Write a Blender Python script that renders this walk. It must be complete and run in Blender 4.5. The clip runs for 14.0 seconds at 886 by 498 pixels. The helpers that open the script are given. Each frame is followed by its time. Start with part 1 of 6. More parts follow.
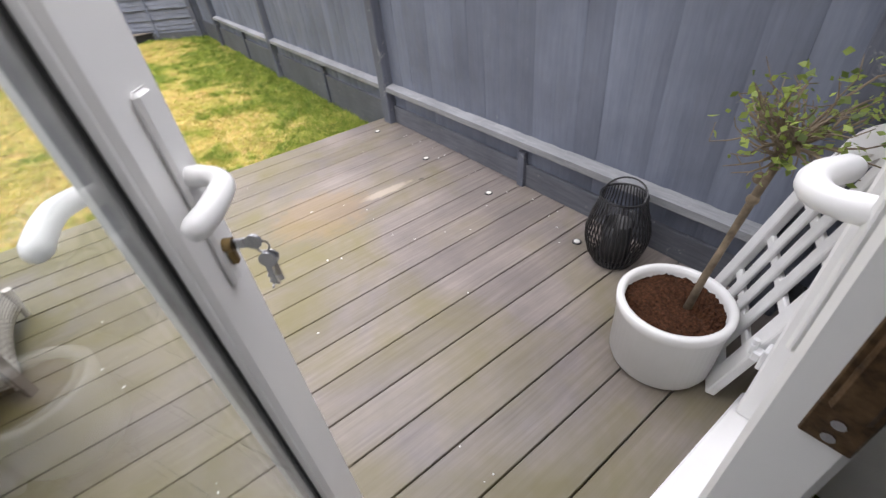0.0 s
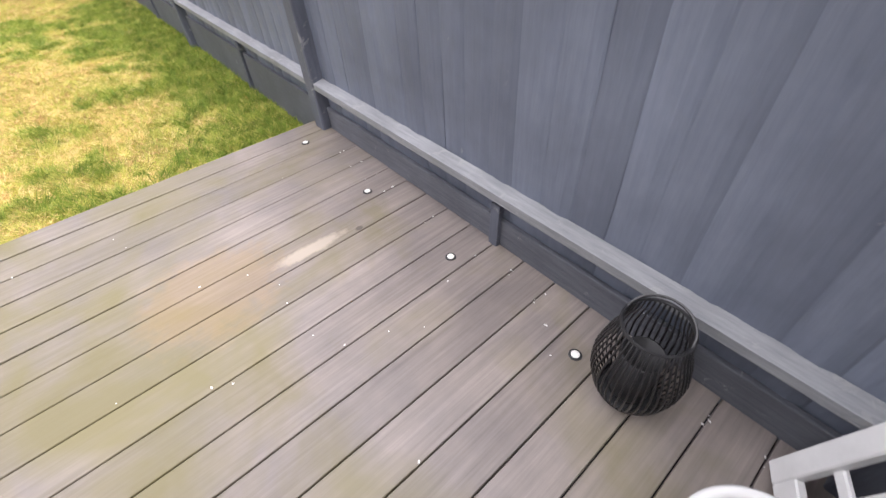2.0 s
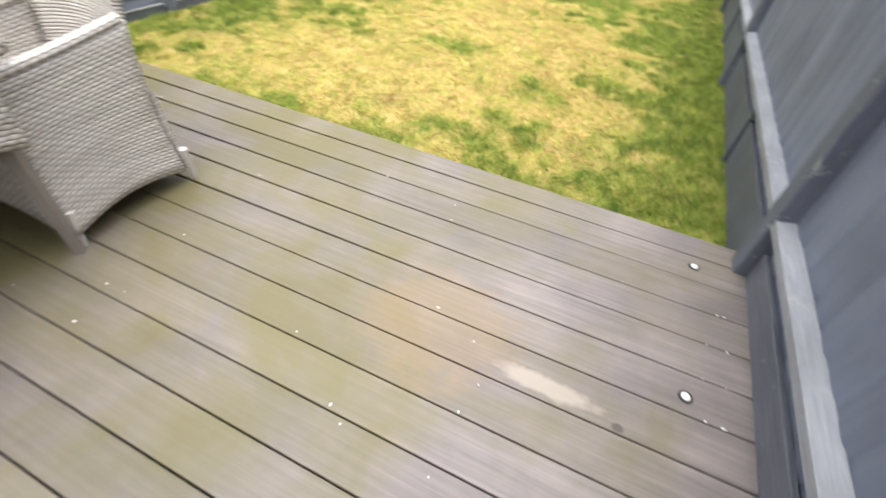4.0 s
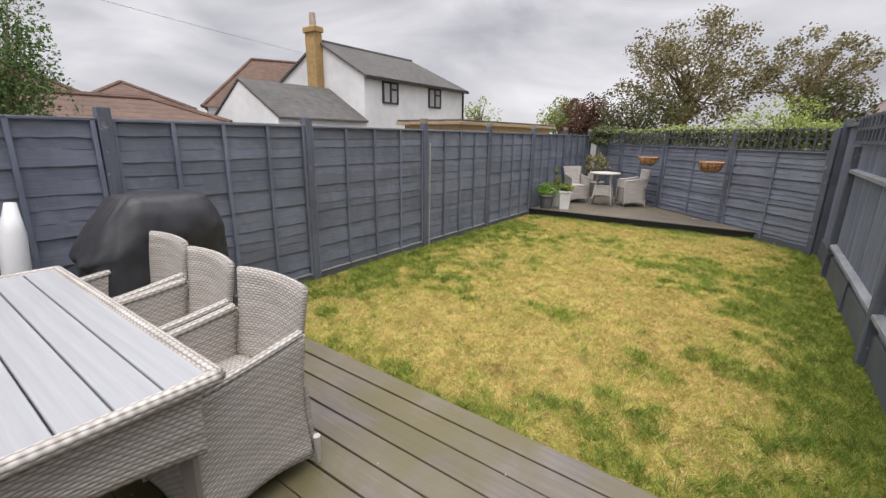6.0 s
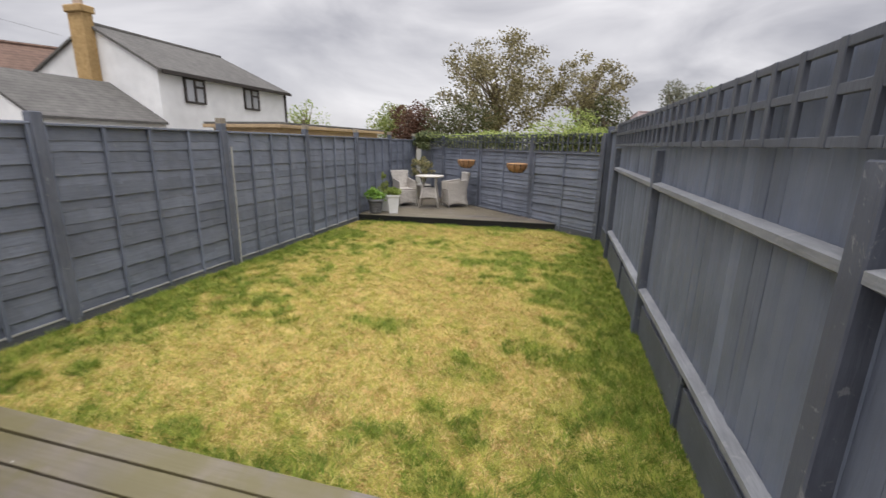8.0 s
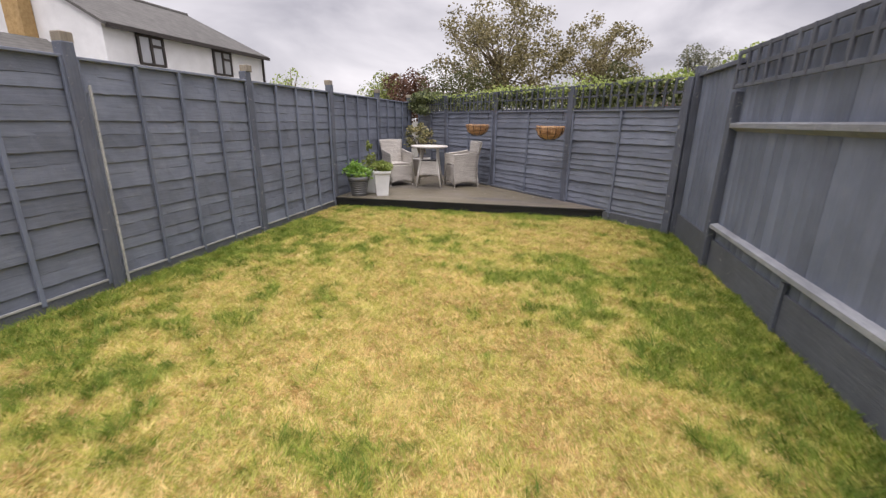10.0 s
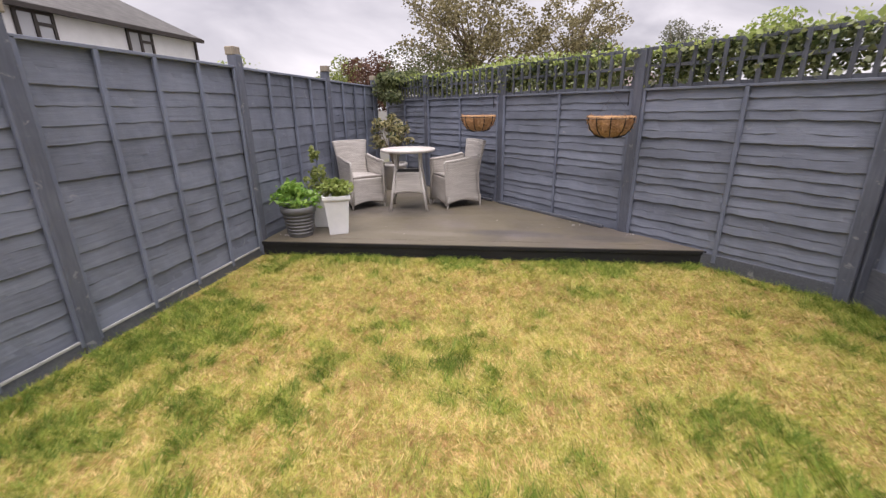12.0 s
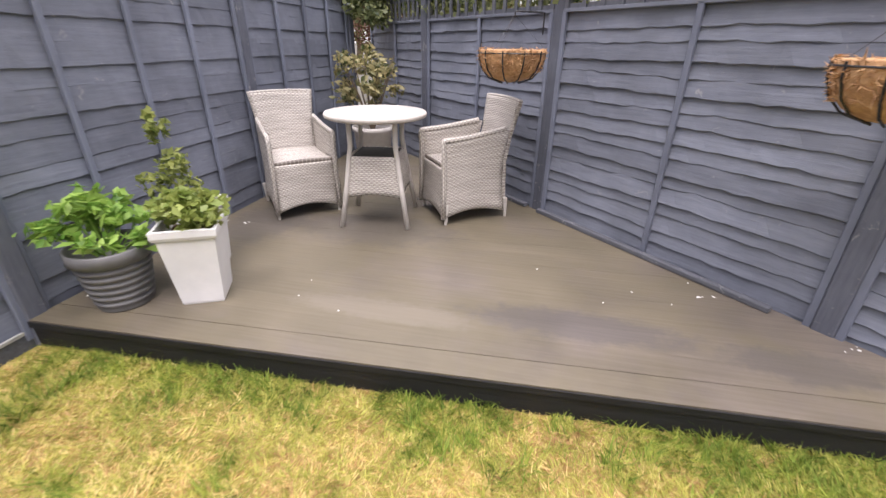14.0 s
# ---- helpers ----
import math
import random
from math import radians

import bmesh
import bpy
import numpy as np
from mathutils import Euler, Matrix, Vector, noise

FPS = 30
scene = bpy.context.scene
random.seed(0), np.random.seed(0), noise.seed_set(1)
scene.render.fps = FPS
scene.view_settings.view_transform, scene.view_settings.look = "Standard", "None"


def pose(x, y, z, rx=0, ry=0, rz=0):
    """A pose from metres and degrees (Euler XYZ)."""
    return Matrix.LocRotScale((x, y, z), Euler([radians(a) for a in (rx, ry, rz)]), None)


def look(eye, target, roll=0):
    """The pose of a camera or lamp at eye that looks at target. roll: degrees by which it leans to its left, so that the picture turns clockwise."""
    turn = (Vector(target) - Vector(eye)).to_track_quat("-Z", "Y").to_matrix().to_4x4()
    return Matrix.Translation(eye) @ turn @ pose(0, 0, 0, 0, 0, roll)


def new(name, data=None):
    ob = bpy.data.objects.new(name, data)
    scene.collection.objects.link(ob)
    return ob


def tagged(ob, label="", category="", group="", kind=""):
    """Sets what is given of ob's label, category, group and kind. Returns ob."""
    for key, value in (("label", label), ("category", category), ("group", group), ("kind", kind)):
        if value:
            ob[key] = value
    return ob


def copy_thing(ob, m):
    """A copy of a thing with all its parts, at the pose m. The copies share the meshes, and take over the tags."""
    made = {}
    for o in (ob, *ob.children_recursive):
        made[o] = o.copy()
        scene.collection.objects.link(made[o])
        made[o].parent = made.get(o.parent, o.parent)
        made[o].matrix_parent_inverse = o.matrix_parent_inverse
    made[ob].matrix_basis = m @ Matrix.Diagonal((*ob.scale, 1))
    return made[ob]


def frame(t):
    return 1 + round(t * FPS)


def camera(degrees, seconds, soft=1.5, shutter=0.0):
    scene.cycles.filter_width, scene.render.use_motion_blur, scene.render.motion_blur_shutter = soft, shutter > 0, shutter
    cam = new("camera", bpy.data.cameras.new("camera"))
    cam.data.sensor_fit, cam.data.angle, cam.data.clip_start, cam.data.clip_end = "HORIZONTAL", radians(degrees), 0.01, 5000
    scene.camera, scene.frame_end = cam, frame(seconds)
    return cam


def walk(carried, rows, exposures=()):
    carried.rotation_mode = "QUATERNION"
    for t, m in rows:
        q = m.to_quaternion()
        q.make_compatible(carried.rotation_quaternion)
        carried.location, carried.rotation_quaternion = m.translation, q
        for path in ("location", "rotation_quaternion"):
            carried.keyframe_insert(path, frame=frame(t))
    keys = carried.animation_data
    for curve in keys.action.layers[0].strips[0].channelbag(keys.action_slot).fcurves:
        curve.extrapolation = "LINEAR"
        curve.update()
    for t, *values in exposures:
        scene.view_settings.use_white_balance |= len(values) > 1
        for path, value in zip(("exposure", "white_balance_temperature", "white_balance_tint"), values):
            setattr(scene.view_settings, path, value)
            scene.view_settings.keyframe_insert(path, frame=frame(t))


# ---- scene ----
cam = camera(92.1, 14.0, soft=1.35, shutter=0.25)
PATH = [
    (0, (0.559, -0.174, 1.413), (1.402, 1.15, 0.174), -6.8),
    (0.5, (0.647, -0.028, 1.409), (1.686, 1.15, 0.17), -8.0),
    (1, (0.788, 0.215, 1.393), (1.899, 1.231, 0.077), -5.1),
    (1.5, (0.914, 0.357, 1.41), (1.955, 1.397, 0.055), -4.1),
    (2, (1.132, 0.451, 1.396), (2.007, 1.578, -0.005), -4.0),
    (2.5, (1.266, 0.596, 1.342), (2.036, 1.752, -0.097), -1.0),
    (3, (1.355, 0.826, 1.327), (1.926, 2.065, -0.136), 1.9),
    (3.5, (1.397, 1.011, 1.305), (1.525, 2.38, -0.147), 6.0),
    (4, (1.431, 1.063, 1.355), (0.879, 2.401, -0.024), 5.1),
    (4.2, (1.394, 1.056, 1.36), (0.628, 2.355, 0.047), 4.6),
    (6.3, (1.209, 1.045, 1.697), (0.099, 2.647, 1.251), 0.4),
    (6.5, (1.205, 1.056, 1.7), (0.146, 2.699, 1.277), 0.4),
    (7, (1.242, 1.09, 1.7), (0.338, 2.828, 1.3), 0.5),
    (7.5, (1.326, 1.175, 1.7), (0.609, 2.993, 1.275), 0.8),
    (8, (1.303, 1.433, 1.64), (0.805, 3.31, 1.162), 1.0),
    (8.2, (1.23, 1.585, 1.604), (0.836, 3.477, 1.089), 1.1),
    (10.3, (0.46, 3.943, 1.315), (-0.03, 5.795, 0.738), 1.1),
    (10.5, (0.373, 4.196, 1.304), (-0.11, 6.053, 0.741), 1.8),
    (11, (0.144, 4.811, 1.324), (-0.301, 6.678, 0.759), 0.6),
    (11.5, (-0.138, 5.453, 1.355), (-0.571, 7.313, 0.763), -0.7),
    (12, (-0.303, 6.085, 1.368), (-0.645, 7.954, 0.743), -0.8),
    (12.5, (-0.408, 6.711, 1.37), (-0.815, 8.557, 0.716), -0.3),
    (13, (-0.481, 7.369, 1.347), (-0.757, 9.207, 0.61), -1.5),
    (13.5, (-0.512, 8.005, 1.335), (-0.955, 9.805, 0.583), -0.3),
    (14, (-0.574, 8.602, 1.31), (-0.985, 10.357, 0.444), 0.7),
]
LIGHTEN = [(0.0, 0.97, 6500, 15), (2.0, 1.06, 6500, 17), (3.0, 1.06, 6500, 15), (4.2, 0.98, 6400, 11), (6.3, 0.13, 6500, 14), (8.2, 0.18, 6500, 13), (10.3, 0.30, 6550, 19), (12.0, 0.38, 6550, 21), (13.0, 0.51, 6600, 22), (14.0, 0.80, 6600, 21)]
walk(cam, [(t, look(eye, target, roll)) for t, eye, target, roll in PATH], LIGHTEN)

# ---- light ----
world = bpy.data.worlds.new("overcast")
scene.world = world
world.use_nodes = True
wt = world.node_tree
wt.nodes.clear()


def wnode(kind, **values):
    n = wt.nodes.new(kind)
    for k, v in values.items():
        n.inputs[k].default_value = v
    return n


sky = wt.nodes.new("ShaderNodeTexSky")
sky.sky_type = "NISHITA"
sky.sun_disc = False
sky.sun_elevation, sky.sun_rotation = radians(66), radians(167)
dim = wnode("ShaderNodeVectorMath")
dim.operation = "SCALE"
dim.inputs["Scale"].default_value = 0.10
wt.links.new(sky.outputs["Color"], dim.inputs[0])
coord = wt.nodes.new("ShaderNodeTexCoord")
split = wt.nodes.new("ShaderNodeSeparateXYZ")
wt.links.new(coord.outputs["Generated"], split.inputs[0])
squash = wt.nodes.new("ShaderNodeMapping")
squash.inputs["Scale"].default_value = (1.0, 1.0, 2.6)
wt.links.new(coord.outputs["Generated"], squash.inputs["Vector"])
cloud = wnode("ShaderNodeTexNoise", Scale=2.6, Detail=5.0, Roughness=0.5, Distortion=0.5)
wt.links.new(squash.outputs[0], cloud.inputs["Vector"])
ramp = wt.nodes.new("ShaderNodeValToRGB")
ramp.color_ramp.elements[0].position, ramp.color_ramp.elements[0].color = 0.33, (0.42, 0.425, 0.46, 1)
ramp.color_ramp.elements[1].position, ramp.color_ramp.elements[1].color = 0.68, (0.86, 0.86, 0.87, 1)
wt.links.new(cloud.outputs["Fac"], ramp.inputs[0])
# an overcast sky is brightest overhead
up = wnode("ShaderNodeMapRange")
up.inputs["From Min"].default_value, up.inputs["From Max"].default_value = 0.45, 1.0
up.inputs["To Min"].default_value, up.inputs["To Max"].default_value = 0.85, 3.4
wt.links.new(split.outputs["Z"], up.inputs["Value"])
lift = wnode("ShaderNodeVectorMath")
lift.operation = "SCALE"
wt.links.new(ramp.outputs[0], lift.inputs[0])
wt.links.new(up.outputs[0], lift.inputs["Scale"])
both = wt.nodes.new("ShaderNodeMix")
both.data_type = "RGBA"
both.inputs["Factor"].default_value = 0.94
wt.links.new(dim.outputs[0], both.inputs["A"])
wt.links.new(lift.outputs[0], both.inputs["B"])
back = wnode("ShaderNodeBackground", Strength=1.1)
wt.links.new(both.outputs["Result"], back.inputs["Color"])
wout = wt.nodes.new("ShaderNodeOutputWorld")
wt.links.new(back.outputs[0], wout.inputs["Surface"])

sun_data = bpy.data.lights.new("sun", "SUN")
sun_data.energy, sun_data.angle, sun_data.color = 1.5, radians(35), (1.0, 0.97, 0.93)
sun = new("sun", sun_data)
sun.matrix_world = look((0, 0, 20), (-2.0, 8.5, 0))


# ---- materials ----
def material(name, rough=0.6, metal=0.0):
    m = bpy.data.materials.new(name)
    m.use_nodes = True
    b = m.node_tree.nodes["Principled BSDF"]
    b.inputs["Roughness"].default_value, b.inputs["Metallic"].default_value = rough, metal
    return m, m.node_tree, b


def ramp_node(nt, stops):
    r = nt.nodes.new("ShaderNodeValToRGB")
    e = r.color_ramp.elements
    while len(e) < len(stops):
        e.new(0.5)
    for el, (p, c) in zip(e, stops):
        el.position, el.color = p, (*c, 1)
    return r


def place_node(nt, space="Object", scale=(1, 1, 1)):
    c = nt.nodes.new("ShaderNodeTexCoord")
    mp = nt.nodes.new("ShaderNodeMapping")
    mp.inputs["Scale"].default_value = scale
    if space == "World":
        g = nt.nodes.new("ShaderNodeNewGeometry")
        nt.links.new(g.outputs["Position"], mp.inputs["Vector"])
    else:
        nt.links.new(c.outputs[space], mp.inputs["Vector"])
    return mp


def noise_node(nt, vec, scale, detail=4.0, rough=0.55, distort=0.0):
    n = nt.nodes.new("ShaderNodeTexNoise")
    n.inputs["Scale"].default_value, n.inputs["Detail"].default_value = scale, detail
    n.inputs["Roughness"].default_value, n.inputs["Distortion"].default_value = rough, distort
    nt.links.new(vec.outputs[0], n.inputs["Vector"])
    return n


def mix_node(nt, fac, a, b, mode="MIX"):
    m = nt.nodes.new("ShaderNodeMix")
    m.data_type, m.blend_type = "RGBA", mode
    for sock, v in (("Factor", fac), ("A", a), ("B", b)):
        if isinstance(v, (int, float)):
            m.inputs[sock].default_value = v
        elif isinstance(v, tuple):
            m.inputs[sock].default_value = (*v, 1)
        else:
            nt.links.new(v, m.inputs[sock])
    return m.outputs["Result"]


def bump_to(nt, b, height, strength, dist=0.002, normal=None):
    n = nt.nodes.new("ShaderNodeBump")
    n.inputs["Strength"].default_value, n.inputs["Distance"].default_value = strength, dist
    nt.links.new(height, n.inputs["Height"])
    if normal is not None:
        nt.links.new(normal, n.inputs["Normal"])
    nt.links.new(n.outputs[0], b.inputs["Normal"])
    return n.outputs[0]


def vary(nt, colour, amount):
    """Each piece a little lighter or darker."""
    o = nt.nodes.new("ShaderNodeObjectInfo")
    r = nt.nodes.new("ShaderNodeMapRange")
    r.inputs["To Min"].default_value, r.inputs["To Max"].default_value = 1 - amount, 1 + amount
    nt.links.new(o.outputs["Random"], r.inputs["Value"])
    v = nt.nodes.new("ShaderNodeVectorMath")
    v.operation = "SCALE"
    nt.links.new(colour, v.inputs[0])
    nt.links.new(r.outputs[0], v.inputs["Scale"])
    return v.outputs[0]


def offset_by_random(nt, mp):
    o = nt.nodes.new("ShaderNodeObjectInfo")
    s = nt.nodes.new("ShaderNodeMath")
    s.operation = "MULTIPLY"
    s.inputs[1].default_value = 37.0
    nt.links.new(o.outputs["Random"], s.inputs[0])
    cmb = nt.nodes.new("ShaderNodeCombineXYZ")
    for k in range(3):
        nt.links.new(s.outputs[0], cmb.inputs[k])
    nt.links.new(cmb.outputs[0], mp.inputs["Location"])


def painted_wood(name, dark, light, grain, wear=0.74, rough=0.55):
    """Exterior paint on rough-sawn timber; grain: stretch of the grain along x, y, z of the piece."""
    m, nt, b = material(name, rough)
    mp = place_node(nt, "Object", grain)
    offset_by_random(nt, mp)
    fine = noise_node(nt, mp, 9.0, 6.0, 0.65)
    plain = place_node(nt, "World")
    patch = noise_node(nt, plain, 2.6, 4.0, 0.6)
    body = ramp_node(nt, [(0.25, dark), (0.75, light)])
    nt.links.new(fine.outputs["Fac"], body.inputs[0])
    tone = ramp_node(nt, [(0.3, (0.82, 0.82, 0.82)), (0.75, (1.2, 1.2, 1.2))])
    nt.links.new(patch.outputs["Fac"], tone.inputs[0])
    c = mix_node(nt, 1.0, body.outputs[0], tone.outputs[0], "MULTIPLY")
    c = vary(nt, c, 0.13)
    scuff = noise_node(nt, plain, 13.0, 6.0, 0.72, 0.6)
    rub = ramp_node(nt, [(wear - 0.02, (0, 0, 0)), (wear + 0.03, (1, 1, 1))])
    nt.links.new(scuff.outputs["Fac"], rub.inputs[0])
    half = nt.nodes.new("ShaderNodeMath")
    half.operation = "MULTIPLY"
    half.inputs[1].default_value = 0.6
    nt.links.new(rub.outputs[0], half.inputs[0])
    c = mix_node(nt, half.outputs[0], c, (0.33, 0.33, 0.33))
    nt.links.new(c, b.inputs["Base Color"])
    r = ramp_node(nt, [(0.3, (rough - 0.1,) * 3), (0.7, (rough + 0.15,) * 3)])
    nt.links.new(fine.outputs["Fac"], r.inputs[0])
    nt.links.new(r.outputs[0], b.inputs["Roughness"])
    b.inputs["Specular IOR Level"].default_value = 0.28
    bump_to(nt, b, fine.outputs["Fac"], 0.7, 0.004)
    return m


SLATE, SLATE_L = (0.144, 0.161, 0.203), (0.210, 0.228, 0.273)
paint_x = painted_wood("slate_paint_grain_x", SLATE, SLATE_L, (0.5, 7, 7), 0.665)
paint_z = painted_wood("slate_paint_grain_z", (0.146, 0.166, 0.216), (0.192, 0.214, 0.268), (6, 6, 0.6), 0.70)
paint_post = painted_wood("slate_paint_post", (0.088, 0.097, 0.122), (0.142, 0.154, 0.186), (8, 8, 0.6), 0.625)
paint_trellis = painted_wood("slate_paint_trellis", (0.080, 0.087, 0.105), (0.135, 0.144, 0.166), (8, 8, 0.6), 0.68)
paint_rail = painted_wood("worn_slate_paint_rail", (0.20, 0.21, 0.225), (0.35, 0.355, 0.365), (8, 0.7, 8), 0.59)
worn_white = painted_wood("flaked_pale_edge", (0.24, 0.24, 0.23), (0.52, 0.51, 0.48), (8, 2.0, 8), 0.60)
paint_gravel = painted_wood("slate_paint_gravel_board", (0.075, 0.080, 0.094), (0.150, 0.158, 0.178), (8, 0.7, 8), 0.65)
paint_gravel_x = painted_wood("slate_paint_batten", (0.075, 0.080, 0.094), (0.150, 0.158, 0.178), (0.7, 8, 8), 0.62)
bare_wood = painted_wood("weathered_bare_wood", (0.20, 0.17, 0.13), (0.38, 0.33, 0.26), (7, 7, 0.6), 0.8)


# worn, stained and darker spots of both decks: place, half sizes, colour, strength
MARKS = [((1.49, 1.83), (0.17, 0.038), (0.40, 0.345, 0.28), 0.75), ((1.10, 1.88), (0.30, 0.26), (0.27, 0.18, 0.075), 0.38), ((1.72, 1.80), (0.02, 0.015), (0.05, 0.04, 0.03), 0.7),
         # rear deck: one paler streak, broad darker patches by table, chair and fence
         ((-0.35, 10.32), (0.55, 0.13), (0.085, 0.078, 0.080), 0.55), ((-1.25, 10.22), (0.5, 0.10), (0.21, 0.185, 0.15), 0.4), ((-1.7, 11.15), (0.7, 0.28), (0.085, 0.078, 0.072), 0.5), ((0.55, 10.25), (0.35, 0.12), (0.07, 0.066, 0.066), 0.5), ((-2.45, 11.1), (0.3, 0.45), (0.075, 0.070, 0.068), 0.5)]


def decking(name, dark, light, moss, apart=0.10):
    m, nt, b = material(name, 0.5)
    mp = place_node(nt, "Object", (0.35, 9, 9))
    offset_by_random(nt, mp)
    grain = noise_node(nt, mp, 7.0, 6.0, 0.6)
    wp = place_node(nt, "World")
    stain = noise_node(nt, wp, 1.9, 4.0, 0.6, 0.4)
    soft = noise_node(nt, wp, 3.7, 5.0, 0.6)
    body = ramp_node(nt, [(0.25, dark), (0.75, light)])
    nt.links.new(grain.outputs["Fac"], body.inputs[0])
    tone = ramp_node(nt, [(0.3, (0.78, 0.78, 0.80)), (0.7, (1.18, 1.16, 1.12))])
    nt.links.new(soft.outputs["Fac"], tone.inputs[0])
    c = mix_node(nt, 1.0, body.outputs[0], tone.outputs[0], "MULTIPLY")
    sx = nt.nodes.new("ShaderNodeSeparateXYZ")
    nt.links.new(wp.outputs[0], sx.inputs[0])
    damp = nt.nodes.new("ShaderNodeMapRange")
    damp.inputs["From Min"].default_value, damp.inputs["From Max"].default_value = 1.9, -0.3
    damp.inputs["To Min"].default_value, damp.inputs["To Max"].default_value = -0.09, 0.13
    nt.links.new(sx.outputs["X"], damp.inputs["Value"])
    grown = nt.nodes.new("ShaderNodeMath")
    nt.links.new(stain.outputs["Fac"], grown.inputs[0])
    nt.links.new(damp.outputs[0], grown.inputs[1])
    g = ramp_node(nt, [(0.39, (0, 0, 0)), (0.67, (moss, moss, moss))])
    nt.links.new(grown.outputs[0], g.inputs[0])
    c = mix_node(nt, g.outputs[0], c, (0.140, 0.122, 0.046))
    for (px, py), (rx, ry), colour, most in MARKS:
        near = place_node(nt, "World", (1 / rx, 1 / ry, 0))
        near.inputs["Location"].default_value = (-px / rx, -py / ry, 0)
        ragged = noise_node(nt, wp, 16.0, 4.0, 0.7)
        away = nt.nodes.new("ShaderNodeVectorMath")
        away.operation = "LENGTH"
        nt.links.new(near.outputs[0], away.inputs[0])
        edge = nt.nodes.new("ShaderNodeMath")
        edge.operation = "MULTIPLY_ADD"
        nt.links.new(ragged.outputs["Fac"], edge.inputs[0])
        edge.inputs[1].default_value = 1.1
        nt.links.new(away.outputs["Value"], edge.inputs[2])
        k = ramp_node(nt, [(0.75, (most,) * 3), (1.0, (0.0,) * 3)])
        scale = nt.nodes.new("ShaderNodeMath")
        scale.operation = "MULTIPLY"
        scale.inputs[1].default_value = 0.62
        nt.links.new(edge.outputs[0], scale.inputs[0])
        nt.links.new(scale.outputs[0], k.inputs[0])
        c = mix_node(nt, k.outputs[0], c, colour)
    c = vary(nt, c, apart)
    nt.links.new(c, b.inputs["Base Color"])
    r = ramp_node(nt, [(0.3, (0.36,) * 3), (0.7, (0.58,) * 3)])
    nt.links.new(soft.outputs["Fac"], r.inputs[0])
    nt.links.new(r.outputs[0], b.inputs["Roughness"])
    bump_to(nt, b, grain.outputs["Fac"], 0.6, 0.002)
    return m


deck_mat = decking("grey_brown_decking", (0.146, 0.126, 0.115), (0.246, 0.216, 0.200), 0.85)
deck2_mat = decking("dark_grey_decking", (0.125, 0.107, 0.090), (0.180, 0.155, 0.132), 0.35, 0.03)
fascia_mat = painted_wood("dark_fascia", (0.012, 0.012, 0.013), (0.026, 0.026, 0.027), (0.5, 8, 8), 0.8)


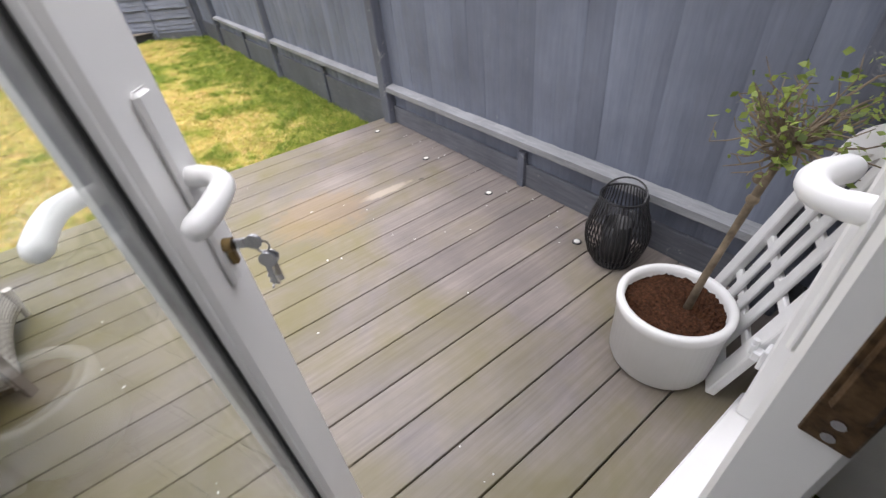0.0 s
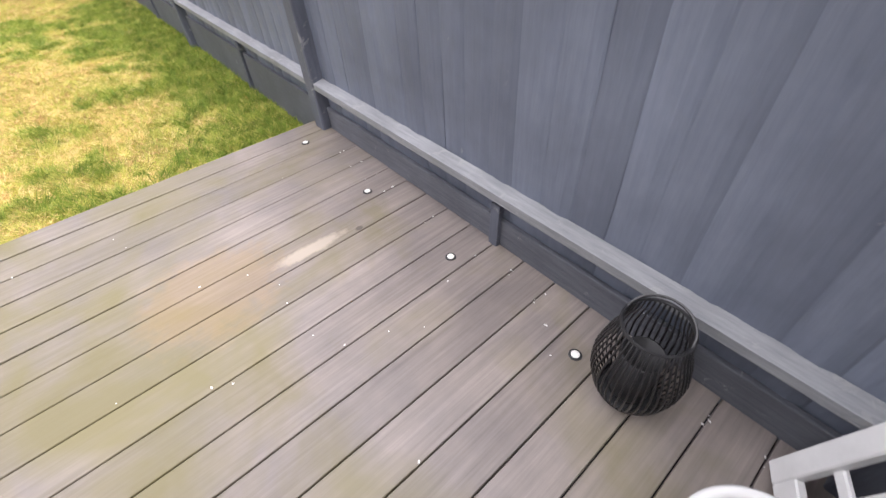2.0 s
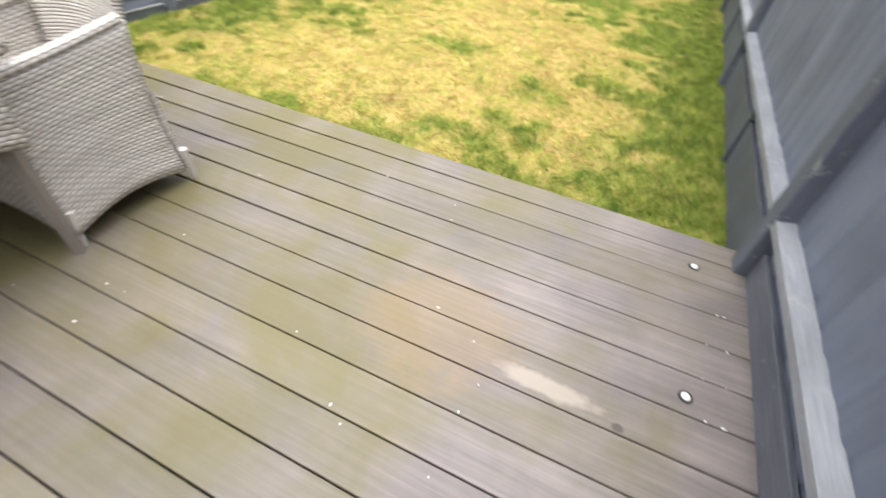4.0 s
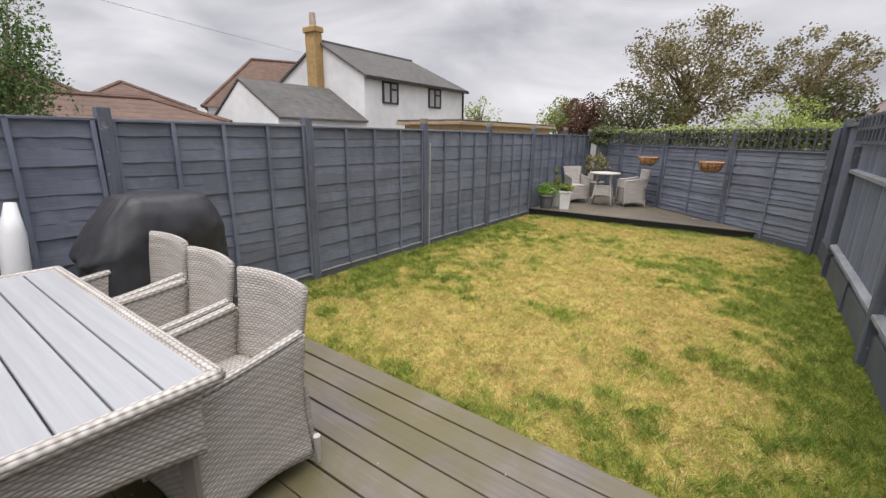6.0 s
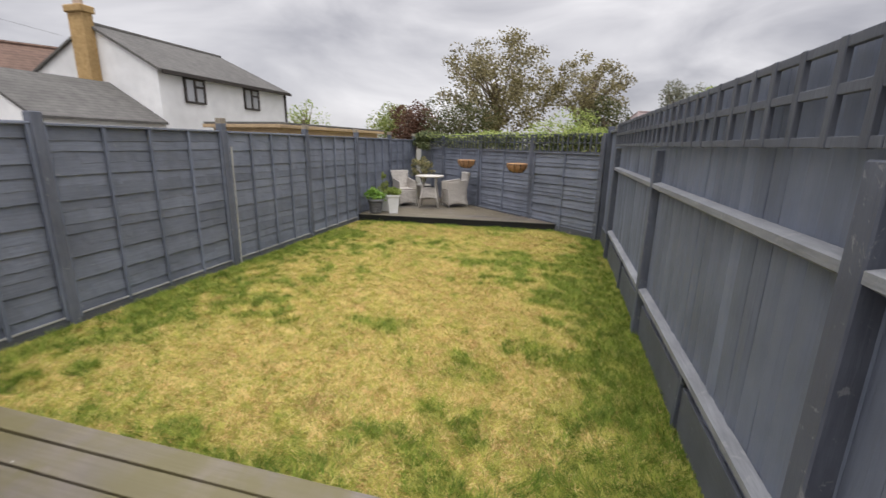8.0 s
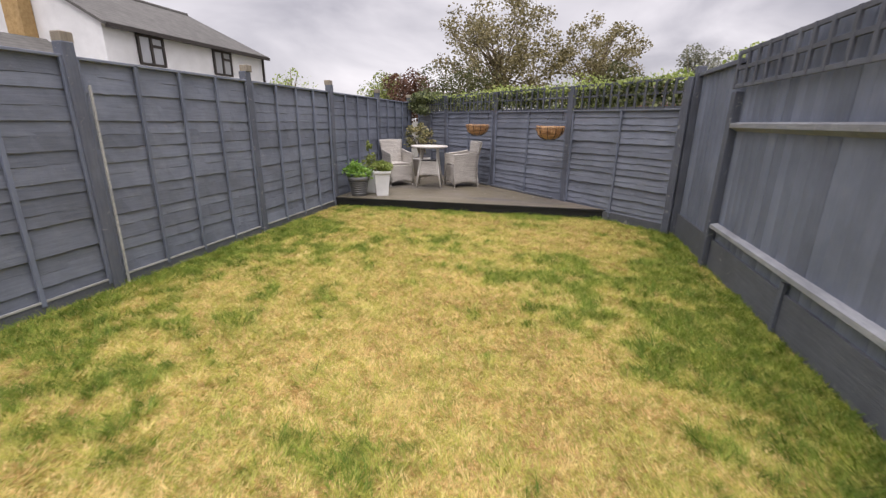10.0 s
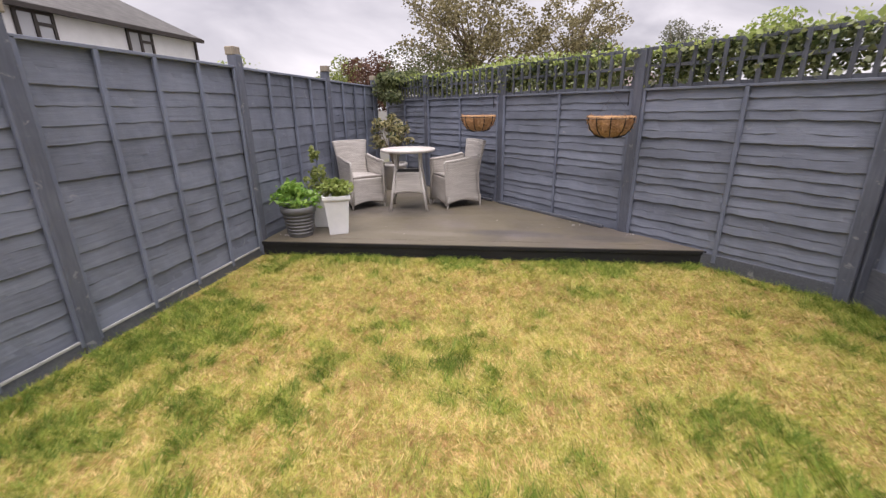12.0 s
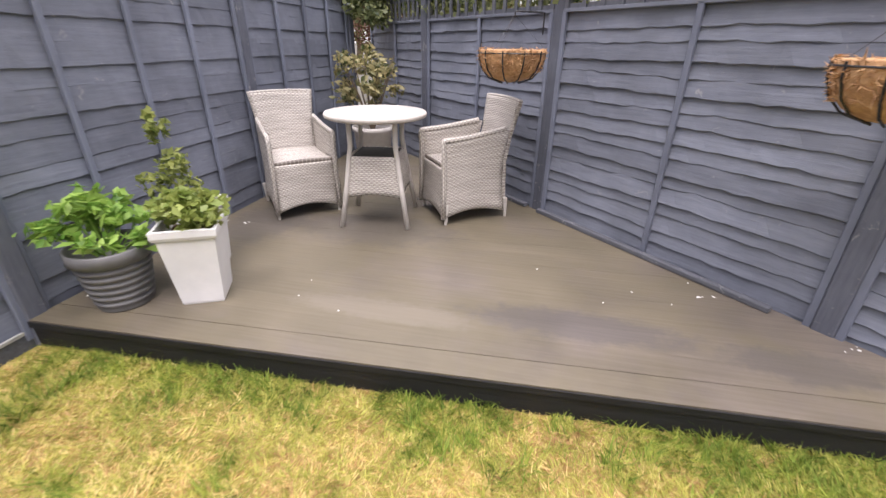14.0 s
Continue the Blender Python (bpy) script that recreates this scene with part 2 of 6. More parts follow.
def lawn_material():
    m, nt, b = material("mown_lawn", 0.75)
    wp = place_node(nt, "World", (1, 1, 0))
    big = noise_node(nt, wp, 0.85, 3.0, 0.55, 0.4)
    mid = noise_node(nt, wp, 4.2, 5.0, 0.65, 0.5)
    fine = noise_node(nt, wp, 55.0, 3.0, 0.6)
    # greener along the fences, straw-coloured in the middle
    sep = nt.nodes.new("ShaderNodeSeparateXYZ")
    nt.links.new(wp.outputs[0], sep.inputs[0])
    off = nt.nodes.new("ShaderNodeMath")
    off.operation = "ADD"
    off.inputs[1].default_value = 0.60
    nt.links.new(sep.outputs["X"], off.inputs[0])
    far = nt.nodes.new("ShaderNodeMath")
    far.operation = "ABSOLUTE"
    nt.links.new(off.outputs[0], far.inputs[0])
    edge = nt.nodes.new("ShaderNodeMapRange")
    edge.inputs["From Min"].default_value, edge.inputs["From Max"].default_value = 1.6, 2.55
    edge.inputs["To Min"].default_value, edge.inputs["To Max"].default_value = 0.0, 0.27
    nt.links.new(far.outputs[0], edge.inputs["Value"])
    tuft = noise_node(nt, wp, 13.0, 4.0, 0.7, 0.8)

    def weigh(a, k, b):
        n = nt.nodes.new("ShaderNodeMath")
        n.operation = "MULTIPLY_ADD"
        nt.links.new(a, n.inputs[0])
        n.inputs[1].default_value = k
        if isinstance(b, float):
            n.inputs[2].default_value = b
        else:
            nt.links.new(b, n.inputs[2])
        return n.outputs[0]

    # greener in front of both decks too
    def ends(lo, hi, most):
        n = nt.nodes.new("ShaderNodeMapRange")
        n.inputs["From Min"].default_value, n.inputs["From Max"].default_value = lo, hi
        n.inputs["To Min"].default_value, n.inputs["To Max"].default_value = 0.0, most
        nt.links.new(sep.outputs["Y"], n.inputs["Value"])
        return n.outputs[0]

    rim = weigh(ends(8.9, 9.75, 0.16), 1.0, edge.outputs[0])
    rim = weigh(ends(4.7, 2.9, 0.20), 1.0, rim)
    sum_ = weigh(big.outputs["Fac"], 1.45, rim)
    sum_ = weigh(mid.outputs["Fac"], 1.3, sum_)
    sum_ = weigh(tuft.outputs["Fac"], 0.55, sum_)
    sum_ = weigh(sum_, 1.0, -1.06)
    r = ramp_node(nt, [(0.22, (0.42, 0.275, 0.118)), (0.38, (0.430, 0.305, 0.120)), (0.56, (0.395, 0.312, 0.102)), (0.78, (0.300, 0.268, 0.070)), (1.02, (0.190, 0.205, 0.044))])
    nt.links.new(sum_, r.inputs[0])
    t = ramp_node(nt, [(0.3, (0.90, 0.90, 0.90)), (0.7, (1.10, 1.10, 1.10))])
    nt.links.new(fine.outputs["Fac"], t.inputs[0])
    c = mix_node(nt, 1.0, r.outputs[0], t.outputs[0], "MULTIPLY")
    g = nt.nodes.new("ShaderNodeNewGeometry")
    q = ramp_node(nt, [(0.0, (0.92, 0.92, 0.92)), (1.0, (1.08, 1.08, 1.08))])
    nt.links.new(g.outputs["Random Per Island"], q.inputs[0])
    c = mix_node(nt, 1.0, c, q.outputs[0], "MULTIPLY")
    away = nt.nodes.new("ShaderNodeMapRange")
    away.inputs["From Min"].default_value, away.inputs["From Max"].default_value = 2.9, 3.6
    nt.links.new(far.outputs[0], away.inputs["Value"])
    c = mix_node(nt, away.outputs[0], c, (0.125, 0.12, 0.10))
    nt.links.new(c, b.inputs["Base Color"])
    b.inputs["Specular IOR Level"].default_value = 0.2
    return m


lawn_mat = lawn_material()


def blade_material(name, stops, shift):
    """Grass blades, each of its own shade, drifting in tone over the lawn."""
    m, nt, b = material(name, 0.6)
    wp = place_node(nt, "World", (1, 1, 0))
    drift = noise_node(nt, wp, 5.5, 5.0, 0.72, 0.5)
    g = nt.nodes.new("ShaderNodeNewGeometry")
    mixed = nt.nodes.new("ShaderNodeMath")
    mixed.operation = "MULTIPLY_ADD"
    nt.links.new(drift.outputs["Fac"], mixed.inputs[0])
    mixed.inputs[1].default_value = shift
    half = nt.nodes.new("ShaderNodeMath")
    half.operation = "MULTIPLY_ADD"
    nt.links.new(g.outputs["Random Per Island"], half.inputs[0])
    half.inputs[1].default_value, half.inputs[2].default_value = 0.6, 0.2 - shift / 2
    nt.links.new(half.outputs[0], mixed.inputs[2])
    r = ramp_node(nt, stops)
    nt.links.new(mixed.outputs[0], r.inputs[0])
    nt.links.new(r.outputs[0], b.inputs["Base Color"])
    b.inputs["Specular IOR Level"].default_value = 0.25
    t = nt.nodes.new("ShaderNodeBsdfTranslucent")
    nt.links.new(r.outputs[0], t.inputs["Color"])
    mx = nt.nodes.new("ShaderNodeMixShader")
    mx.inputs[0].default_value = 0.35
    nt.links.new(b.outputs[0], mx.inputs[1])
    nt.links.new(t.outputs[0], mx.inputs[2])
    nt.links.new(mx.outputs[0], nt.nodes["Material Output"].inputs["Surface"])
    return m


dead_blade = blade_material("dead_grass_blade", [(0.0, (0.23, 0.125, 0.052)), (0.5, (0.46, 0.29, 0.125)), (1.0, (0.66, 0.46, 0.22))], 1.5)
straw_blade = blade_material("straw_grass_blade", [(0.0, (0.42, 0.25, 0.095)), (0.3, (0.68, 0.475, 0.195)), (0.6, (0.84, 0.67, 0.31)), (1.0, (0.68, 0.62, 0.21))], 1.9)
green_blade = blade_material("green_grass_blade", [(0.0, (0.20, 0.235, 0.045)), (0.5, (0.47, 0.47, 0.11)), (1.0, (0.74, 0.66, 0.20))], 1.5)
lush_blade = blade_material("lush_grass_blade", [(0.0, (0.070, 0.125, 0.020)), (0.5, (0.20, 0.29, 0.045)), (1.0, (0.50, 0.55, 0.11))], 1.8)


def wicker_material():
    m, nt, b = material("pale_grey_woven_rattan", 0.55)
    c = nt.nodes.new("ShaderNodeTexCoord")
    sp = nt.nodes.new("ShaderNodeSeparateXYZ")
    nt.links.new(c.outputs["UV"], sp.inputs[0])

    def math_node(op, a, bb=None):
        n = nt.nodes.new("ShaderNodeMath")
        n.operation = op
        for k, v in enumerate((a, bb)):
            if v is None:
                continue
            if isinstance(v, (int, float)):
                n.inputs[k].default_value = v
            else:
                nt.links.new(v, n.inputs[k])
        return n.outputs[0]

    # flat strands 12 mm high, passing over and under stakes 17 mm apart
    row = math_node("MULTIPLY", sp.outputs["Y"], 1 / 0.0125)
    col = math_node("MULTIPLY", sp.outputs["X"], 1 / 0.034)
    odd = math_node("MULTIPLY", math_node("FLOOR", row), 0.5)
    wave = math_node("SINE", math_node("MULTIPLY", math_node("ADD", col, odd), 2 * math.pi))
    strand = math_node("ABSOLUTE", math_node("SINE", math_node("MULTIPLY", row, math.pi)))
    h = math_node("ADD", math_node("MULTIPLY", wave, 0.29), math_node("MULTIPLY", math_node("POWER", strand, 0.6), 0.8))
    # colour follows the weave height, painting shade into the creases between strands
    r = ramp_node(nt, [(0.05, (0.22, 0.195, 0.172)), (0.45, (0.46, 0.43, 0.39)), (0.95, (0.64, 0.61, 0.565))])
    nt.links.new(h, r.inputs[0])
    wp = place_node(nt, "UV", (3.0, 55, 1))
    streak = noise_node(nt, wp, 1.0, 3.0)
    t = ramp_node(nt, [(0.3, (0.72, 0.70, 0.68)), (0.7, (1.16, 1.16, 1.16))])
    nt.links.new(streak.outputs["Fac"], t.inputs[0])
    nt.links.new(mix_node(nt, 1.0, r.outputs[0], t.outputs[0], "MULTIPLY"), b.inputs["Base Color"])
    bump_to(nt, b, h, 0.85, 0.004)
    return m


wicker = wicker_material()


def mottled(name, dark, light, scale, rough=0.6, metal=0.0, bump=0.25, dist=0.002, space="Object", squash=(1, 1, 1), detail=5.0, rows=0.0):
    m, nt, b = material(name, rough, metal)
    mp = place_node(nt, space, squash)
    n = noise_node(nt, mp, scale, detail, 0.6)
    n2 = noise_node(nt, mp, scale * 0.17, 3.0, 0.5)
    r = ramp_node(nt, [(0.28, dark), (0.72, light)])
    nt.links.new(n.outputs["Fac"], r.inputs[0])
    t = ramp_node(nt, [(0.3, (0.86, 0.86, 0.86)), (0.7, (1.1, 1.1, 1.1))])
    nt.links.new(n2.outputs["Fac"], t.inputs[0])
    c = mix_node(nt, 1.0, r.outputs[0], t.outputs[0], "MULTIPLY")
    if rows:
        # courses of tiles
        cp = place_node(nt, "Object")
        wv = nt.nodes.new("ShaderNodeTexWave")
        wv.bands_direction, wv.wave_profile = "Z", "SAW"
        wv.inputs["Scale"].default_value = 0.314 / rows
        wv.inputs["Distortion"].default_value = 0.4
        nt.links.new(cp.outputs[0], wv.inputs["Vector"])
        rr = ramp_node(nt, [(0.0, (0.55, 0.55, 0.55)), (0.25, (1.05, 1.05, 1.05))])
        nt.links.new(wv.outputs["Fac"], rr.inputs[0])
        c = mix_node(nt, 0.8, c, rr.outputs[0], "MULTIPLY")
    nt.links.new(c, b.inputs["Base Color"])
    if bump:
        bump_to(nt, b, n.outputs["Fac"], bump, dist)
    return m


upvc = mottled("white_upvc", (0.83, 0.83, 0.82), (0.89, 0.89, 0.88), 3.0, 0.28, 0, 0.03)
white_paint = mottled("white_painted_timber", (0.70, 0.70, 0.69), (0.84, 0.84, 0.83), 9.0, 0.42, 0, 0.12)
white_glaze = mottled("white_glazed_ceramic", (0.78, 0.78, 0.76), (0.86, 0.86, 0.85), 4.0, 0.25, 0, 0.05)
white_plastic = mottled("white_plastic", (0.70, 0.71, 0.71), (0.82, 0.82, 0.82), 6.0, 0.4, 0, 0.05)
soil = mottled("brown_bark_compost", (0.014, 0.007, 0.004), (0.115, 0.050, 0.026), 110.0, 0.9, 0, 1.0, 0.010)
soil.node_tree.nodes["Principled BSDF"].inputs["Specular IOR Level"].default_value = 0.1
black_metal = mottled("black_painted_wire", (0.012, 0.012, 0.013), (0.03, 0.03, 0.032), 30.0, 0.32, 0, 0.1)
gasket = mottled("black_rubber", (0.02, 0.02, 0.02), (0.04, 0.04, 0.04), 20.0, 0.6, 0, 0.1)
brass = mottled("aged_brass", (0.18, 0.12, 0.05), (0.36, 0.26, 0.12), 30.0, 0.35, 1.0, 0.1)
steel = mottled("steel", (0.45, 0.45, 0.46), (0.6, 0.6, 0.62), 20.0, 0.25, 1.0, 0.05)
cover_cloth = mottled("charcoal_polyester", (0.024, 0.025, 0.028), (0.040, 0.041, 0.046), 14.0, 0.5, 0, 0.25, 0.004)
grey_plastic = mottled("grey_plastic", (0.12, 0.12, 0.122), (0.17, 0.17, 0.172), 6.0, 0.45, 0, 0.08)
coir = mottled("coir_fibre", (0.38, 0.20, 0.09), (0.70, 0.43, 0.22), 38.0, 0.9, 0, 1.0, 0.012)
slat_top = mottled("pale_grey_polywood", (0.37, 0.378, 0.392), (0.43, 0.438, 0.452), 12.0, 0.45, 0, 0.12, 0.001, "Object", (0.2, 6, 6))
slat_top2 = mottled("pale_beige_table_top", (0.50, 0.465, 0.42), (0.62, 0.585, 0.54), 30.0, 0.5, 0, 0.3, 0.003)
pale_leg = mottled("pale_painted_metal", (0.52, 0.49, 0.45), (0.62, 0.59, 0.55), 20.0, 0.45, 0, 0.05)
bark = mottled("grey_brown_bark", (0.10, 0.075, 0.05), (0.27, 0.21, 0.14), 26.0, 0.85, 0, 0.8, 0.006)
render_wall = mottled("white_render", (0.74, 0.74, 0.735), (0.84, 0.84, 0.835), 2.2, 0.85, 0, 0.15, 0.01)
brick_mat = mottled("yellow_stock_brick", (0.32, 0.20, 0.08), (0.50, 0.34, 0.15), 9.0, 0.85, 0, 0.3, 0.01)
slate_roof = mottled("grey_slate_tiles", (0.085, 0.081, 0.076), (0.14, 0.134, 0.124), 3.0, 0.92, 0, 0.3, 0.01, rows=0.10)
clay_roof = mottled("brown_clay_tiles", (0.105, 0.066, 0.050), (0.175, 0.110, 0.082), 3.0, 0.92, 0, 0.4, 0.02, rows=0.16)
dark_trim = mottled("dark_brown_trim", (0.03, 0.024, 0.02), (0.05, 0.04, 0.034), 6.0, 0.5, 0, 0.1)
timber = mottled("pale_shed_timber", (0.34, 0.24, 0.14), (0.52, 0.38, 0.23), 5.0, 0.7, 0, 0.2, 0.004, "Object", (0.3, 6, 6))
brick_house = mottled("house_wall_render", (0.60, 0.59, 0.57), (0.70, 0.69, 0.67), 5.0, 0.85, 0, 0.2, 0.004)
speck_mat = mottled("white_litter", (0.72, 0.72, 0.70), (0.85, 0.85, 0.83), 30.0, 0.7, 0, 0.1)
lens_mat = mottled("frosted_light_lens", (0.78, 0.77, 0.72), (0.86, 0.85, 0.80), 30.0, 0.3, 0, 0.05)


def leaf_material(name, dark, light, gloss=0.45):
    m, nt, b = material(name, gloss)
    g = nt.nodes.new("ShaderNodeNewGeometry")
    r = ramp_node(nt, [(0.0, dark), (1.0, light)])
    nt.links.new(g.outputs["Random Per Island"], r.inputs[0])
    nt.links.new(r.outputs[0], b.inputs["Base Color"])
    t = nt.nodes.new("ShaderNodeBsdfTranslucent")
    nt.links.new(r.outputs[0], t.inputs["Color"])
    mx = nt.nodes.new("ShaderNodeMixShader")
    mx.inputs[0].default_value = 0.42
    nt.links.new(b.outputs[0], mx.inputs[1])
    nt.links.new(t.outputs[0], mx.inputs[2])
    nt.links.new(mx.outputs[0], nt.nodes["Material Output"].inputs["Surface"])
    return m


leaf_bright = leaf_material("bright_green_leaf", (0.14, 0.30, 0.05), (0.40, 0.58, 0.13))
leaf_rose = leaf_material("fresh_rose_leaf", (0.10, 0.15, 0.035), (0.42, 0.52, 0.12))
leaf_mixed = leaf_material("yellow_green_leaf", (0.12, 0.17, 0.04), (0.42, 0.46, 0.14))
leaf_ivy = leaf_material("ivy_leaf", (0.030, 0.055, 0.018), (0.30, 0.33, 0.15), 0.35)
leaf_lime = leaf_material("lime_hedge_leaf", (0.20, 0.28, 0.06), (0.46, 0.52, 0.16))
leaf_olive = leaf_material("olive_tree_leaf", (0.12, 0.105, 0.048), (0.38, 0.33, 0.17), 0.6)
leaf_dark = leaf_material("dark_tree_leaf", (0.060, 0.072, 0.028), (0.165, 0.165, 0.070), 0.6)
leaf_red = leaf_material("copper_leaf", (0.085, 0.042, 0.026), (0.21, 0.11, 0.07), 0.6)
leaf_conifer = leaf_material("conifer_leaf", (0.035, 0.085, 0.022), (0.17, 0.27, 0.07), 0.6)
leaf_varieg = leaf_material("variegated_leaf", (0.035, 0.065, 0.018), (0.60, 0.52, 0.26))
leaf_grey = leaf_material("grey_green_leaf", (0.14, 0.15, 0.10), (0.32, 0.32, 0.24), 0.6)

glass, gnt, gb = material("clear_glass", 0.02)
gb.inputs["Transmission Weight"].default_value = 1.0
gb.inputs["IOR"].default_value = 1.52
gb.inputs["Roughness"].default_value = 0.0
gb.inputs["Base Color"].default_value = (0.97, 0.99, 0.98, 1)


# ---- building tools ----
def finish(bm, name, mat, parent=None, label="", smooth=False):
    me = bpy.data.meshes.new(name)
    bm.normal_update()
    bm.to_mesh(me)
    bm.free()
    me.materials.append(mat)
    if smooth:
        me.polygons.foreach_set("use_smooth", [True] * len(me.polygons))
    ob = new(name, me)
    if parent is not None:
        ob.parent = parent
    if label:
        tagged(ob, label)
    return ob


def part(name, bm, mat, parent, label="", smooth=False):
    return finish(bm, name, mat, parent, label, smooth)


def piece(name, mesh, parent, m):
    ob = new(name, mesh)
    ob.parent = parent
    ob.matrix_basis = m
    return ob


def base(name, m, label, category, group="", kind=""):
    ob = new(name)
    ob.empty_display_size = 0.1
    ob.matrix_basis = m
    return tagged(ob, label, category, group, kind)


def box(bm, lo, hi, bevel=0.0):
    lo, hi = Vector(lo), Vector(hi)
    got = bmesh.ops.create_cube(bm, size=1, matrix=Matrix.Translation((lo + hi) / 2) @ Matrix.Diagonal((*(hi - lo), 1)))
    if bevel:
        edges = list({e for v in got["verts"] for e in v.link_edges})
        bmesh.ops.bevel(bm, geom=edges, offset=bevel, segments=1, affect="EDGES")
    return bm


def boxed(lo, hi, bevel=0.0):
    return box(bmesh.new(), lo, hi, bevel)


def mesh_of(bm, name, mat, smooth=False):
    me = bpy.data.meshes.new(name)
    bm.normal_update()
    bm.to_mesh(me)
    bm.free()
    me.materials.append(mat)
    if smooth:
        me.polygons.foreach_set("use_smooth", [True] * len(me.polygons))
    return me


def tube(bm, points, radii, sides=8, caps=True):
    """A tapered tube along points."""
    points = [Vector(p) for p in points]
    rings = []
    side = None
    for i, p in enumerate(points):
        d = (points[min(i + 1, len(points) - 1)] - points[max(i - 1, 0)]).normalized()
        if side is None:
            side = d.orthogonal().normalized()
        side = (side - d * side.dot(d)).normalized()
        other = d.cross(side)
        r = radii[i] if isinstance(radii, (list, tuple)) else radii
        rings.append([bm.verts.new(p + r * (math.cos(a) * side + math.sin(a) * other)) for a in (2 * math.pi * k / sides for k in range(sides))])
    for a, b in zip(rings, rings[1:]):
        for k in range(sides):
            bm.faces.new((a[k], a[(k + 1) % sides], b[(k + 1) % sides], b[k]))
    if caps:
        bm.faces.new(rings[0][::-1])
        bm.faces.new(rings[-1])
    return bm


def lathe(bm, profile, sides=40):
    """A turned shape from (radius, height) pairs, closed when they close."""
    rings = [[bm.verts.new((r * math.cos(a), r * math.sin(a), z)) for a in (2 * math.pi * k / sides for k in range(sides))] for r, z in profile]
    for a, b in zip(rings, rings[1:]):
        for k in range(sides):
            bm.faces.new((a[k], a[(k + 1) % sides], b[(k + 1) % sides], b[k]))
    return bm


def sheet(name, f, nu, nv, thick, mat, parent, label=""):
    """A thick curved sheet f(u, v), u and v from 0 to 1, with texture places in metres."""
    grid = [[Vector(f(i / nu, j / nv)) for j in range(nv + 1)] for i in range(nu + 1)]
    bm = bmesh.new()
    uv = bm.loops.layers.uv.new("UVMap")
    front, rear, place = {}, {}, {}
    for i in range(nu + 1):
        for j in range(nv + 1):
            du = grid[min(i + 1, nu)][j] - grid[max(i - 1, 0)][j]
            dv = grid[i][min(j + 1, nv)] - grid[i][max(j - 1, 0)]
            n = du.cross(dv).normalized() * (thick / 2)
            front[i, j], rear[i, j] = bm.verts.new(grid[i][j] + n), bm.verts.new(grid[i][j] - n)
    mid = nv // 2
    run = [0.0]
    for i in range(nu):
        run.append(run[-1] + (grid[i + 1][mid] - grid[i][mid]).length)
    rise = [0.0]
    for j in range(nv):
        rise.append(rise[-1] + (grid[nu // 2][j + 1] - grid[nu // 2][j]).length)
    for i in range(nu + 1):
        for j in range(nv + 1):
            place[front[i, j]] = place[rear[i, j]] = (run[i], rise[j])

    def quad(*vs):
        fc = bm.faces.new(vs)
        fc.smooth = True
        for lp in fc.loops:
            lp[uv].uv = place[lp.vert]

    for i in range(nu):
        for j in range(nv):
            quad(front[i, j], front[i + 1, j], front[i + 1, j + 1], front[i, j + 1])
            quad(rear[i, j], rear[i, j + 1], rear[i + 1, j + 1], rear[i + 1, j])
    for i in range(nu):
        quad(front[i, 0], rear[i, 0], rear[i + 1, 0], front[i + 1, 0])
        quad(front[i, nv], front[i + 1, nv], rear[i + 1, nv], rear[i, nv])
    for j in range(nv):
        quad(front[0, j], front[0, j + 1], rear[0, j + 1], rear[0, j])
        quad(front[nu, j], rear[nu, j], rear[nu, j + 1], front[nu, j + 1])
    return part(name, bm, mat, parent, label)


def rope(name, points, r, mat, parent, sides=8):
    """A woven edge: a tube with texture places along and around it."""
    bm = bmesh.new()
    tube(bm, points, r, sides)
    uv = bm.loops.layers.uv.new("UVMap")
    total = [0.0]
    pts = [Vector(p) for p in points]
    for a, b in zip(pts, pts[1:]):
        total.append(total[-1] + (b - a).length)
    bm.verts.index_update()
    for fc in bm.faces:
        fc.smooth = True
        ids = [lp.vert.index for lp in fc.loops]
        wrap = max(i % sides for i in ids) == sides - 1 and min(i % sides for i in ids) == 0
        for lp in fc.loops:
            ring, k = divmod(lp.vert.index, sides)
            k = k + sides if wrap and k == 0 else k
            lp[uv].uv = (total[ring] * 1.0 + 0.018 * k / sides, k / sides * 0.10)
    return part(name, bm, mat, parent)


def leaf_mesh(name, centres, size, mat, seed, droop=0.3, narrow=0.5):
    """Many folded leaves in one mesh, one at each centre."""
    rng = np.random.default_rng(seed)
    c = np.asarray(centres, float)
    n = len(c)
    ang = rng.uniform(0, 2 * np.pi, n)
    tilt = rng.normal(-droop, 0.55, n)
    along = np.stack([np.cos(ang) * np.cos(tilt), np.sin(ang) * np.cos(tilt), np.sin(tilt)], 1)
    rand = rng.normal(size=(n, 3))
    across = np.cross(along, rand)
    across /= np.linalg.norm(across, axis=1)[:, None] + 1e-9
    up_ = np.cross(across, along)
    s = (size * rng.uniform(0.6, 1.3, n))[:, None]
    w = s * narrow
    v = np.stack([c - along * s * 0.5, c + across * w * 0.5 + up_ * s * 0.08, c + along * s * 0.5, c - across * w * 0.5 + up_ * s * 0.08], 1).reshape(-1, 3)
    k = np.arange(n)[:, None] * 4
    faces = np.concatenate([k + [0, 1, 2], k + [0, 2, 3]], 1).reshape(-1, 3)
    me = bpy.data.meshes.new(name)
    me.vertices.add(len(v))
    me.vertices.foreach_set("co", v.ravel())
    me.loops.add(faces.size)
    me.loops.foreach_set("vertex_index", faces.ravel().astype(np.int32))
    me.polygons.add(len(faces))
    me.polygons.foreach_set("loop_start", np.arange(0, faces.size, 3, dtype=np.int32))
    me.update(calc_edges=True)
    me.materials.append(mat)
    return me


